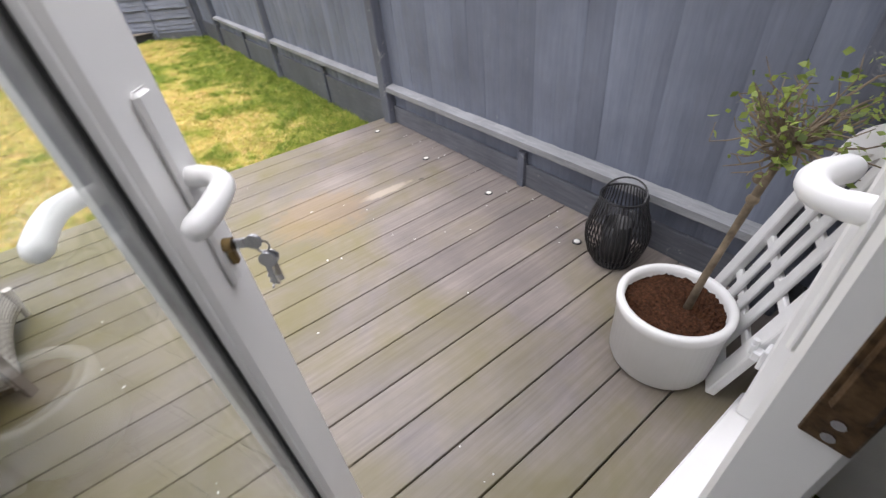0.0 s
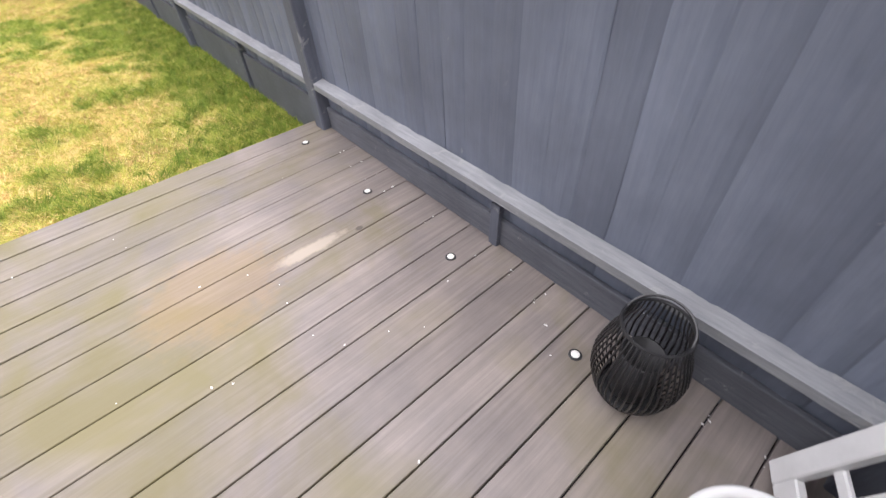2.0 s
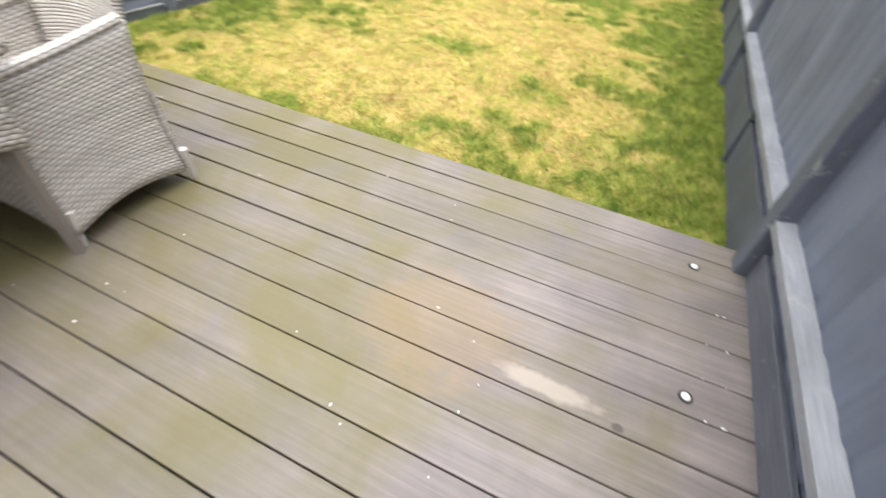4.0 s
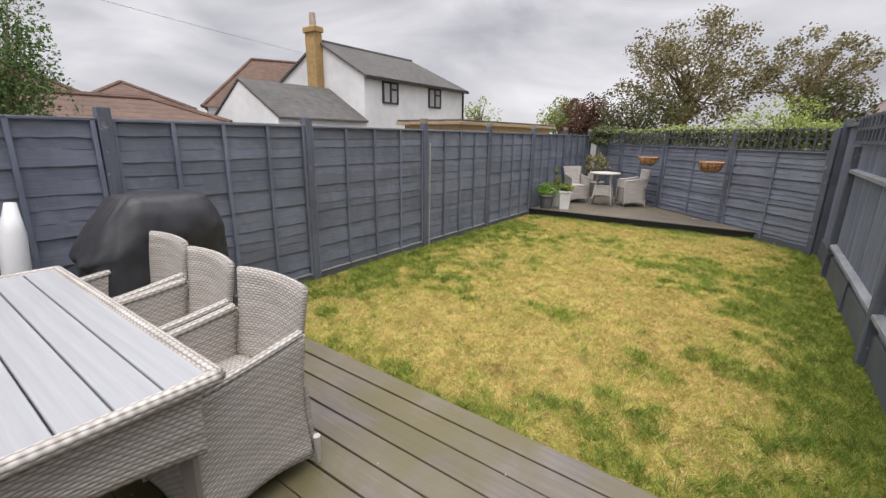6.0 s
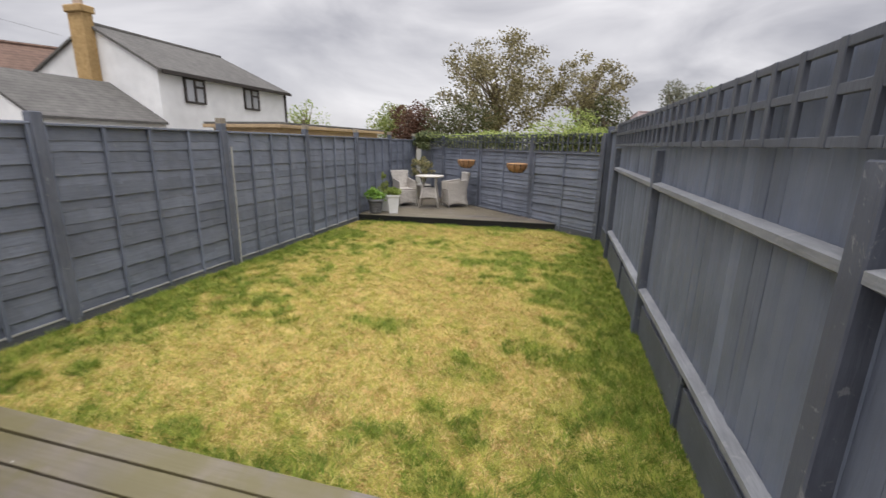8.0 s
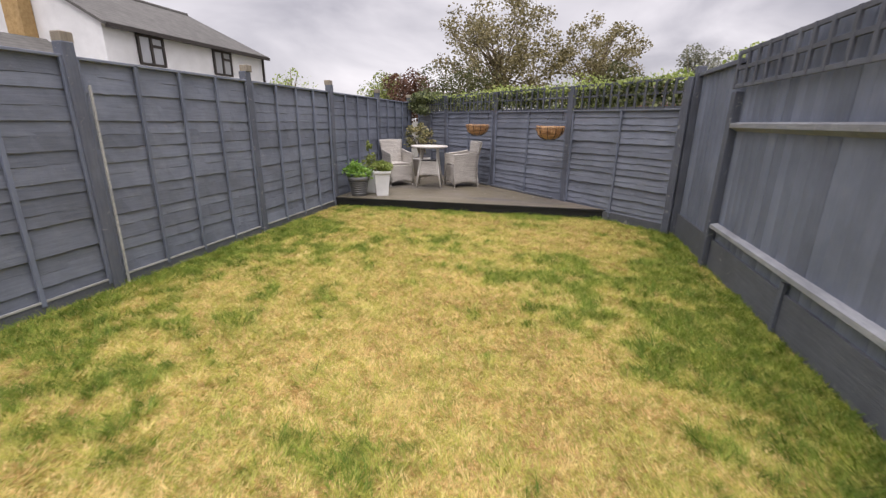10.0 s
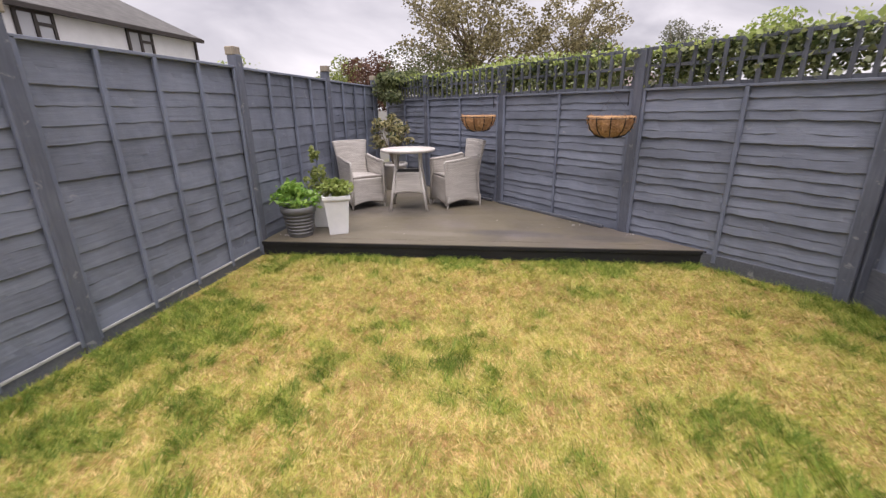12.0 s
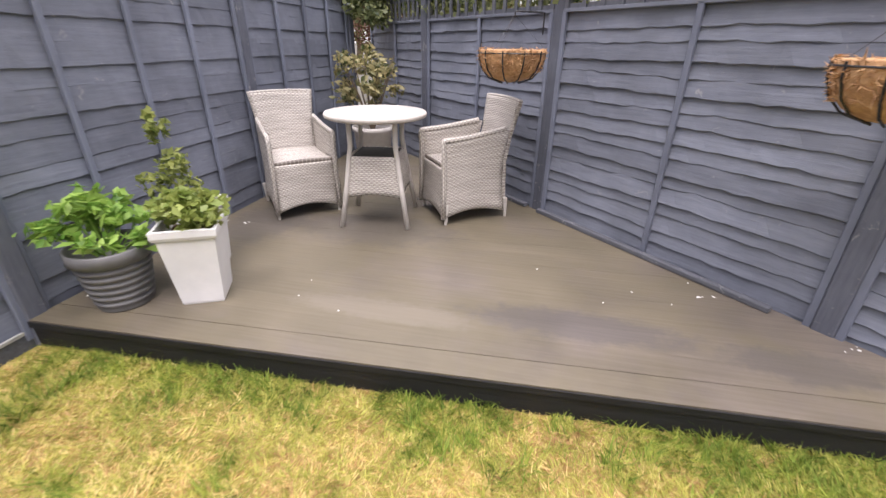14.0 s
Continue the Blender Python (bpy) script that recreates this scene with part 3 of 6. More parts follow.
def clump(seed, centre, radii, n, lumps=7, hollow=0.45, spread=1.0):
    """Points of an uneven crown: several lumps in an ellipsoid, thin between them."""
    rng = np.random.default_rng(seed)
    mids = []
    while len(mids) < lumps:
        p = rng.uniform(-1, 1, 3)
        if hollow * 0.6 < np.linalg.norm(p) < 1:
            mids.append(p * (1 - 0.22 * spread))
    mids = np.array(mids)
    which = rng.integers(0, lumps, n)
    d = rng.normal(size=(n, 3))
    d /= np.linalg.norm(d, axis=1)[:, None]
    r = rng.uniform(hollow, 1, n) ** 0.6
    rad = spread * rng.uniform(0.26, 0.46, lumps)[which]
    p = mids[which] + d * (r * rad)[:, None]
    return p * np.array(radii) + np.array(centre)


# ---- ground ----
DECK, BACK = 0.16, 0.15
X_R, X_L = 2.04, -2.79
gm = bmesh.new()
gv = [gm.verts.new((x, y, 0)) for x, y in ((-600, -600), (600, -600), (600, 600), (-600, 600))]
gm.faces.new(gv)
tagged(finish(gm, "ground", lawn_mat), "patchy mown lawn, yellowed straw and green", "lawn", kind="structure")


def in_lawn(x, y):
    return (x > X_L + 0.02) & (x < X_R + 0.05) & (y > 2.86) & (y < 9.80 + 0.065 * (x - X_L)) & (x + y < 11.32)


def value_noise(x, y, cell, seed):
    """Smooth noise from 0 to 1 over the plan, with lumps of the given size."""
    grid = np.random.default_rng(seed).uniform(0, 1, (256, 256))
    u, v = (x + 40.0) / cell, (y + 40.0) / cell
    i, j = np.floor(u).astype(int), np.floor(v).astype(int)
    fu, fv = u - i, v - j
    fu, fv = fu * fu * (3 - 2 * fu), fv * fv * (3 - 2 * fv)
    i, j = i % 255, j % 255
    return (grid[i, j] * (1 - fu) + grid[i + 1, j] * fu) * (1 - fv) + (grid[i, j + 1] * (1 - fu) + grid[i + 1, j + 1] * fu) * fv


def grass_mesh(name, n, low, high, seed, keep, mat, bend=(0.2, 1.3), wide=(0.0015, 0.0035)):
    rng = np.random.default_rng(seed)
    x, y = rng.uniform(X_L, X_R + 0.06, n), rng.uniform(2.85, 10.1, n)
    ok = in_lawn(x, y) & keep(x, y, rng.uniform(0, 1, n))
    x, y = x[ok], y[ok]
    n = len(x)
    h, a = rng.uniform(low, high, n), rng.uniform(0, 2 * np.pi, n)
    # tufts: neighbours lean the same way and grow alike
    lump = value_noise(x, y, 0.055, seed + 20)
    h *= 0.55 + 0.9 * lump
    lean, b = rng.uniform(*bend, n) * h, 4 * np.pi * value_noise(x, y, 0.07, seed + 30) + rng.normal(0, 0.7, n)
    w = rng.uniform(*wide, n)
    root = np.stack([x, y, np.zeros(n)], 1)
    side = np.stack([np.cos(a) * w, np.sin(a) * w, np.zeros(n)], 1)
    tip = root + np.stack([np.cos(b) * lean, np.sin(b) * lean, h], 1)
    v = np.stack([root - side, root + side, tip], 1).reshape(-1, 3)
    me = bpy.data.meshes.new(name)
    me.vertices.add(3 * n)
    me.vertices.foreach_set("co", v.ravel())
    me.loops.add(3 * n)
    me.loops.foreach_set("vertex_index", np.arange(3 * n, dtype=np.int32))
    me.polygons.add(n)
    me.polygons.foreach_set("loop_start", np.arange(0, 3 * n, 3, dtype=np.int32))
    me.update(calc_edges=True)
    me.materials.append(mat)
    return me


def greenness(x, y):
    """How much of the sward is green: patches, more of it along the fences and in front of both decks."""
    n = 0.34 * value_noise(x, y, 0.70, 1) + 0.34 * value_noise(x + 0.3 * y, y, 0.24, 2) + 0.32 * value_noise(x, y, 0.10, 3)
    rim = 0.27 * np.clip((x - 1.05) / 0.8, 0, 1) + 0.20 * np.clip((-1.85 - x) / 0.70, 0, 1)
    rim = rim + 0.30 * np.clip(1 - np.hypot(x - 1.9, y - 3.1) / 1.0, 0, 1)
    rim = np.maximum(rim, 0.22 * np.clip((3.9 - y) / 0.9, 0, 1) * np.clip((x + 1.0) / 1.5, 0.35, 1))
    rim = np.maximum(rim, 0.24 * np.clip((y - 9.30 - 0.065 * (x - X_L)) / 0.40, 0, 1))
    # worn bare by the right-hand end of the rear deck
    rim = rim - 0.30 * np.clip(1 - np.hypot(x - 1.35, y - 9.2) / 1.1, 0, 1) - 0.16 * np.clip(1 - np.hypot(x + 0.1, y - 3.7) / 0.9, 0, 1)
    return np.clip((n + rim - 0.36) * 2.6, 0.0, 1.0)


def deadness(x, y):
    """How much of the dry grass is dead and brown: most of it towards the rear deck."""
    return np.clip(0.10 + 0.50 * np.clip((y - 7.2) / 1.6, 0, 1) + 1.1 * (value_noise(x, y, 0.33, 9) - 0.55), 0.0, 0.85)


tagged(new("dead_grass", grass_mesh("dead_grass", 520000, 0.008, 0.024, 8, lambda x, y, r: r < (0.95 - 0.85 * greenness(x, y)) * deadness(x, y), dead_blade, (0.8, 2.8), (0.0016, 0.0036))), "dead brown grass in the worn patches of the lawn", "grass", kind="stuff")
tagged(new("grass", grass_mesh("grass", 720000, 0.010, 0.026, 5, lambda x, y, r: r < (0.74 - 0.64 * greenness(x, y)) * (1 - 0.8 * deadness(x, y)), straw_blade, (0.8, 2.6), (0.0016, 0.0036))), "short mown grass, dry and straw-coloured", "grass", kind="stuff")
tagged(new("green_grass", grass_mesh("green_grass", 760000, 0.012, 0.034, 6, lambda x, y, r: r < 0.38 + 0.50 * greenness(x, y), green_blade, (0.5, 2.0), (0.0016, 0.0036))), "green grass growing in patches through the lawn", "grass", kind="stuff")
tagged(new("long_grass", grass_mesh("long_grass", 420000, 0.025, 0.062, 7, lambda x, y, r: r < 0.95 * np.clip(greenness(x, y) * 2.8 - 1.58, 0, 1), lush_blade, (0.4, 1.5), (0.0018, 0.0042))), "longer dark green tufts along the fence edges", "grass", kind="stuff")


# ---- near deck ----
def deck_board(length, width, depth, mat, name):
    return mesh_of(boxed((-length / 2, -width / 2, -depth), (length / 2, width / 2, 0), 0.0022), name, mat)


deck = base("deck", pose(0, 0, 0), "weathered grey-brown decking boards with green stains", "deck", kind="structure")
under = boxed((X_L, -0.2, 0.0), (X_R + 0.07, 2.83, DECK - 0.028))
part("deck_frame", under, fascia_mat, deck, "dark joists under the deck")
PITCH, GAP, JOINT = 0.154, 0.0052, 0.400
board_me = deck_board(4.88, PITCH - GAP, 0.024, deck_mat, "board")
tight_me = deck_board(4.88, PITCH - 0.0034, 0.024, deck_mat, "board")
for k in range(-3, 15):
    # the boards run a little askew to the fence, the last ones true to the front edge
    skew = 0.017 * min(1.0, (15 - k) / 5)
    x = (X_L + X_R) / 2 + 0.035 + 0.004 * math.sin(5 * k)
    piece("board", tight_me if k > 10 else board_me, deck, pose(x, JOINT + PITCH * (k + 0.5) + skew * (x - 2.0), DECK, 0, 0, math.degrees(skew)))
edge_me = deck_board(4.88, 0.131, 0.024, deck_mat, "board")
piece("board", edge_me, deck, pose((X_L + X_R) / 2 + 0.035, 2.7145 + 0.0655, DECK))
part("fascia", boxed((X_L, 2.836, 0.0), (X_R + 0.05, 2.852, DECK - 0.03), 0.002), deck_mat, deck)

ring_me = mesh_of(lathe(bmesh.new(), [(0.0, 0.003), (0.018, 0.004), (0.0215, 0.003), (0.0225, 0.0), (0.0, -0.002)], 24), "bezel", black_metal, True)
lens_me = mesh_of(lathe(bmesh.new(), [(0.0, 0.0065), (0.010, 0.006), (0.0145, 0.0045), (0.0145, 0.002)], 24), "lens", lens_mat, True)
for y in (0.778, 1.389, 2.001, 2.642):
    light = base("deck_light", pose(1.897, y, DECK), "small round white deck light let into a board", "deck light", "deck lights")
    piece("bezel", ring_me, light, pose(0, 0, 0))
    piece("lens", lens_me, light, pose(0, 0, 0))

rng = np.random.default_rng(11)
bits = bmesh.new()
for k in range(84):
    if k < 66:
        y = JOINT + PITCH * int(rng.integers(-2, 15)) + rng.normal(0, 0.004)
        x = rng.uniform(-1.6, 2.02) if k < 42 else 2.03 - abs(rng.normal(0, 0.05))
    else:
        x, y = rng.uniform(0.2, 2.0), rng.uniform(0.1, 2.7)
    s = rng.uniform(0.0016, 0.0040)
    bmesh.ops.create_icosphere(bits, subdivisions=1, radius=s, matrix=pose(x, y, DECK + s * 0.3, 0, 0, rng.uniform(0, 180)) @ Matrix.Diagonal((rng.uniform(1, 2.2), 1, 0.6, 1)))
for k in range(8):
    x = rng.uniform(-2.3, 0.3)
    s = rng.uniform(0.003, 0.006)
    bmesh.ops.create_icosphere(bits, subdivisions=1, radius=s, matrix=pose(x, rng.uniform(10.15, 10.9), BACK + s * 0.3, 0, 0, rng.uniform(0, 180)) @ Matrix.Diagonal((rng.uniform(1, 2.4), 1, 0.5, 1)))
for cx, cy in ((-2.62, 11.02), (-2.68, 9.96), (0.80, 10.42), (0.30, 10.72)):
    for k in range(4):
        s = rng.uniform(0.003, 0.007)
        bmesh.ops.create_icosphere(bits, subdivisions=1, radius=s, matrix=pose(cx + rng.normal(0, 0.05), cy + rng.normal(0, 0.03), BACK + s * 0.3, 0, 0, rng.uniform(0, 180)) @ Matrix.Diagonal((rng.uniform(1, 2.2), 1, 0.5, 1)))
tagged(finish(bits, "litter", speck_mat), "tiny white blossom petals scattered on the deck", "litter", kind="stuff")


# ---- close-boarded fence ----
fence_r = base("fence_right", pose(0, 0, 0), "slate-grey painted close-boarded fence with rails and trellis top", "fence", kind="structure")
POSTS_R = (0.08, 2.735, 5.355, 8.08, 9.34)
post_me = mesh_of(boxed((-0.048, -0.048, 0), (0.048, 0.048, 1.62), 0.006), "post", paint_post)
for y in POSTS_R[:4]:
    piece("post", post_me, fence_r, pose(X_R + 0.048, y, 0, 0, 0.4, 0))
tall_me = mesh_of(boxed((-0.05, -0.05, 0), (0.05, 0.05, 1.97), 0.006), "post", paint_post)
piece("post", tall_me, fence_r, pose(X_R + 0.05, POSTS_R[4], 0))


def arris_rail(length):
    bm = bmesh.new()
    prof = [(0.0, -0.034), (0.0, 0.0), (0.062, 0.014), (0.062, -0.066)]
    ends = [[bm.verts.new((x, s * length / 2, z)) for x, z in prof] for s in (-1, 1)]
    bm.faces.new(ends[0])
    bm.faces.new(ends[1][::-1])
    for k in range(4):
        bm.faces.new((ends[0][k], ends[1][k], ends[1][(k + 1) % 4], ends[0][(k + 1) % 4]))
    bmesh.ops.recalc_face_normals(bm, faces=bm.faces)
    return bm


for a, b in zip(POSTS_R, POSTS_R[1:]):
    ln = b - a - 0.096
    rail_me = mesh_of(arris_rail(ln), "rail", paint_rail)
    for z in ((0.437, 1.352) if b < 9 else ()):
        piece("rail", rail_me, fence_r, pose(X_R + 0.012, (a + b) / 2, z, 0, 0, 0.15 * math.sin(a)))
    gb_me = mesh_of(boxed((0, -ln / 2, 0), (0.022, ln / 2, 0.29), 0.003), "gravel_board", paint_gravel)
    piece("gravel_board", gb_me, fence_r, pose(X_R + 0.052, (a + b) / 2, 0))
    if b - a > 2:
        piece("cleat", mesh_of(boxed((-0.012, -0.024, 0), (0.014, 0.024, 0.36), 0.003), "cleat", paint_post), fence_r, pose(X_R + 0.038, (a + b) / 2 - 0.08, 0, 0, 2, 0))

piece("gravel_board", mesh_of(boxed((0, -0.14, 0), (0.022, 0.14, 0.29), 0.003), "gravel_board", paint_gravel), fence_r, pose(X_R + 0.052, -0.112, 0))


def feather_board(width, height, seed):
    bm = bmesh.new()
    rng = np.random.default_rng(seed)
    prof = [(0.0, 0.003), (0.008, 0.0005), (0.3 * width, -0.0042), (0.62 * width, -0.0028), (0.9 * width, 0.002), (width, 0.004), (width, 0.014), (0.0, 0.009)]
    n = len(prof)
    rows = []
    for f in (0, 0.24, 0.5, 0.77, 1):
        sway, out, cup = rng.normal(0, 0.0026), rng.normal(0, 0.0010), rng.uniform(0.6, 1.5)
        rows.append([bm.verts.new((out + (d * cup if d < 0.005 else d), y + sway, f * height)) for y, d in prof])
    bm.faces.new(rows[0])
    bm.faces.new(rows[-1][::-1])
    for lo, hi in zip(rows, rows[1:]):
        for k in range(n):
            bm.faces.new((lo[k], lo[(k + 1) % n], hi[(k + 1) % n], hi[k]))
    bmesh.ops.recalc_face_normals(bm, faces=bm.faces)
    return mesh_of(bm, "board", paint_z)


feathers = [feather_board(w, 1.765, 40 + i) for i, w in enumerate((0.138, 0.146, 0.142, 0.140, 0.147, 0.141))]
short_feathers = [feather_board(w, 1.70, 50 + i) for i, w in enumerate((0.138, 0.146, 0.142))]
y, k = -0.25, 0
while y < 9.32:
    piece("board", (feathers[k * 5 % 6] if y < 8.06 else short_feathers[k % 3]), fence_r, pose(X_R + 0.078 + 0.0024 * math.sin(7.3 * k), y, 0.19, 0, 0, 0) @ pose(0, 0, 0, 0.08 * math.sin(3.1 * k), 0, 0))
    y += (0.124, 0.131, 0.127)[k % 3]
    k += 1
piece("cap_rail", mesh_of(boxed((0, 8.12, 1.86), (0.06, 9.30, 1.90), 0.003), "cap_rail", paint_post), fence_r, pose(X_R + 0.03, 0, 0))
# trellis strip along the top
T0, T1 = 1.645, 1.955
for a, b in ((-0.2, POSTS_R[1]), (POSTS_R[1], POSTS_R[2]), (POSTS_R[2], POSTS_R[3])):
    ln = b - a - 0.006
    bar = mesh_of(boxed((0, -ln / 2, -0.016), (0.02, ln / 2, 0.016), 0.002), "trellis_rail", paint_trellis)
    for z in (T0 + 0.018, (T0 + T1) / 2 + 0.01, T1 - 0.018):
        piece("trellis_rail", bar, fence_r, pose(X_R + 0.010, (a + b) / 2, z))
slat_me = mesh_of(boxed((0, -0.018, T0), (0.022, 0.018, T1), 0.003), "trellis_slat", paint_trellis)
y = 0.06
while y < 8.1:
    piece("trellis_slat", slat_me, fence_r, pose(X_R + 0.006, y, 0, 0.4 * math.sin(9 * y), 0, 0))
    y += 0.196


# ---- overlap panels ----
def waney_slat(length, height, seed, mat, wave, proud):
    """A thin board with a wavering lower edge that stands proud of the board below it."""
    rng = np.random.default_rng(seed)
    n = 26
    bm = bmesh.new()
    xs = [-length / 2 + length * i / n for i in range(n + 1)]
    low = [wave * float(rng.normal(0, 0.0042) + 0.005 * math.sin(seed + 3 * i / n * 2.3)) for i in range(n + 1)]
    rows = []
    for i, (x, d) in enumerate(zip(xs, low)):
        lip = proud + 0.3 * proud * math.sin(0.9 * i + 2.1 * seed) + float(rng.normal(0, 0.0018))
        rows.append([bm.verts.new(p) for p in ((x, 0.0, height), (x, -lip, d + 0.003), (x, -lip + 0.004, d - 0.002), (x, 0.006, height))])
    for a, b in zip(rows, rows[1:]):
        for k in range(4):
            bm.faces.new((a[k], b[k], b[(k + 1) % 4], a[(k + 1) % 4]))
    bm.faces.new(rows[0])
    bm.faces.new(rows[-1][::-1])
    bmesh.ops.recalc_face_normals(bm, faces=bm.faces)
    return mesh_of(bm, "slat", mat)


def overlap_panel(width, height, rise, mid_battens, seed, parent, m, step, wave, proud):
    """A panel whose face looks along -y: slats, battens, cap and gravel strip."""
    slats = [waney_slat(width - 0.02, step + 0.03, seed + 3 * k, paint_x, wave, proud) for k in range(5)]
    n = int((height - 0.03) / step)
    for i in range(n):
        piece("slat", slats[(i * 3 + seed) % 5], parent, m @ pose(0, 0.004 * math.sin(2.7 * i + seed), rise + 0.02 + i * step + 0.008 * math.sin(9.7 * i + 3 * seed), 0, 0.12 * math.sin(5.1 * i + seed), 0))
    bat = mesh_of(boxed((-0.016, -0.040, rise), (0.016, -0.018, rise + height - 0.01), 0.003), "batten", paint_z)
    for k in range(mid_battens + 2):
        x = -width / 2 + 0.017 + (width - 0.034) * k / (mid_battens + 1)
        piece("batten", bat, parent, m @ pose(x, 0, 0, 0, 0.25 * math.sin(4 * k + seed), 0))
    piece("cap", mesh_of(boxed((-width / 2, -0.040, rise + height - 0.022), (width / 2, 0.012, rise + height), 0.003), "cap", paint_x), parent, m)
    piece("backing", mesh_of(boxed((-width / 2, 0.012, rise), (width / 2, 0.020, rise + height - 0.02)), "backing", paint_x), parent, m)


fence_l = base("fence_left", pose(0, 0, 0), "slate-grey painted overlap panel fence between posts", "fence", kind="structure")
POSTS_L = (0.20, 2.215, 4.035, 6.065, 7.95, 9.78, 11.64, 13.48)
lpost = mesh_of(boxed((-0.045, -0.045, 0), (0.045, 0.045, 1.84), 0.006), "post", paint_post)
cap_me = mesh_of(boxed((-0.046, -0.046, 0), (0.046, 0.046, 0.07), 0.006), "post_top", bare_wood)
for k, y in enumerate(POSTS_L):
    p = piece("post", lpost, fence_l, pose(X_L - 0.035, y, 0, 0.4 * math.sin(5 * k), 0.5 * math.sin(3 * k), 0))
    if k > 2:
        piece("post_top", cap_me, fence_l, pose(X_L - 0.035, y, 1.835))
for k, (a, b) in enumerate(zip(POSTS_L, POSTS_L[1:])):
    w = b - a - 0.075
    here = pose(X_L - 0.045, (a + b) / 2, 0, 0, 0, 90)
    overlap_panel(w, 1.70, 0.06 - 0.003 * k, 3, 20 + k, fence_l, here, 0.103, 0.45, 0.0085)
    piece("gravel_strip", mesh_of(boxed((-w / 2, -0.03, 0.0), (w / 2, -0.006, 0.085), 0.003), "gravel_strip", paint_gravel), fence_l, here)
pale = mesh_of(boxed((-0.009, 0, 0), (0.004, 1, 0.016), 0.001), "worn_edge", worn_white)
for a, b in zip(POSTS_L[1:], POSTS_L[2:]):
    piece("worn_edge", pale, fence_l, pose(X_L - 0.012, a + 0.06, 0.082) @ Matrix.Diagonal((1, b - a - 0.12, 1, 1)))
piece("panel_end", mesh_of(boxed((-0.008, -0.008, 0.02), (0.008, 0.008, 1.56), 0.002), "panel_end", worn_white), fence_l, pose(X_L + 0.012, 6.14, 0, 0, 0.5, 0))

fence_b = base("fence_back", pose(0, 0, 0), "slate-grey waney overlap fence topped with ivy-grown trellis", "fence", kind="structure")
CORNER_R, CORNER_L = Vector((2.03, 9.33, 0)), Vector((X_L + 0.04, 14.0, 0))
run = CORNER_L - CORNER_R
POSTS_B = [CORNER_R + run * t for t in (0.0, 0.265, 0.542, 0.80, 1.0)]
turn = math.degrees(math.atan2(run.y, run.x)) + 180
bpost = mesh_of(boxed((-0.045, -0.045, 0), (0.045, 0.045, 1.86), 0.006), "post", paint_post)
for p in POSTS_B[1:4] + [POSTS_B[0] + run.normalized() * 0.03]:
    piece("post", bpost, fence_b, pose(p.x, p.y, 0, 0.5 * math.sin(p.x * 3), 0, turn))
for k, (a, b) in enumerate(zip(POSTS_B, POSTS_B[1:])):
    w = (b - a).length - 0.09
    mid = (a + b) / 2
    here = pose(mid.x, mid.y, 0, 0, 0, turn)
    overlap_panel(w, 1.46, 0.06, 1, 60 + 7 * k, fence_b, here, 0.083, 0.8, 0.0165)
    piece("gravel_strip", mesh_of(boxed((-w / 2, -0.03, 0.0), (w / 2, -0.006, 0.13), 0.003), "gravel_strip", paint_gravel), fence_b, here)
    bar = mesh_of(boxed((-w / 2, -0.02, -0.014), (w / 2, 0.0, 0.014), 0.002), "trellis_rail", paint_trellis)
    for z in (1.535, 1.70, 1.85):
        piece("trellis_rail", bar, fence_b, here @ pose(0, 0, z))
    tb = mesh_of(boxed((-0.016, -0.036, 1.52), (0.016, -0.018, 1.862), 0.002), "trellis_slat", paint_trellis)
    for i in range(14):
        piece("trellis_slat", tb, fence_b, here @ pose(-w / 2 + 0.02 + (w - 0.04) * i / 13, 0, 0, 0, 0.4 * math.sin(7 * i), 0))


# ---- rear deck ----
deck_b = base("rear_deck", pose(0, 0, 0), "raised dark grey timber deck in the far corner", "deck", kind="structure")
E0, E1 = Vector((X_L + 0.0, 9.735, 0)), Vector((1.36, 10.0, 0))
along = (E1 - E0).normalized()
inward = Vector((-along.y, along.x, 0))
normal_b = Vector((-run.y, run.x, 0)).normalized()
if normal_b.y > 0:
    normal_b = -normal_b


def clip_board(a, b, mat):
    """A board between two distances from the front edge, cut by the fences."""
    bm = bmesh.new()
    pts = []
    for d in (a, b):
        o = E0 + inward * d
        left = o + along * ((X_L + 0.0 - o.x) / along.x)
        den = along.dot(normal_b)
        right = o + along * (((CORNER_R + normal_b * 0.02) - o).dot(normal_b) / den)
        pts.append((left, right))
    if (pts[1][1] - pts[1][0]).dot(along) < 0.05:
        bm.free()
        return None
    ring = [pts[0][0], pts[0][1], pts[1][1], pts[1][0]]
    top = [bm.verts.new((p.x, p.y, 0)) for p in ring]
    bot = [bm.verts.new((p.x, p.y, -0.026)) for p in ring]
    bm.faces.new(top)
    bm.faces.new(bot[::-1])
    for k in range(4):
        bm.faces.new((top[k], bot[k], bot[(k + 1) % 4], top[(k + 1) % 4]))
    bmesh.ops.recalc_face_normals(bm, faces=bm.faces)
    return mesh_of(bm, "board", mat)


d = 0.0
k = 0
while d < 4.2:
    w = 0.142
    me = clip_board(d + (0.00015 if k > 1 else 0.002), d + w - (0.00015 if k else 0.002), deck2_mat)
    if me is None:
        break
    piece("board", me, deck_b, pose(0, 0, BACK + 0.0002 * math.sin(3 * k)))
    d += w
    k += 1
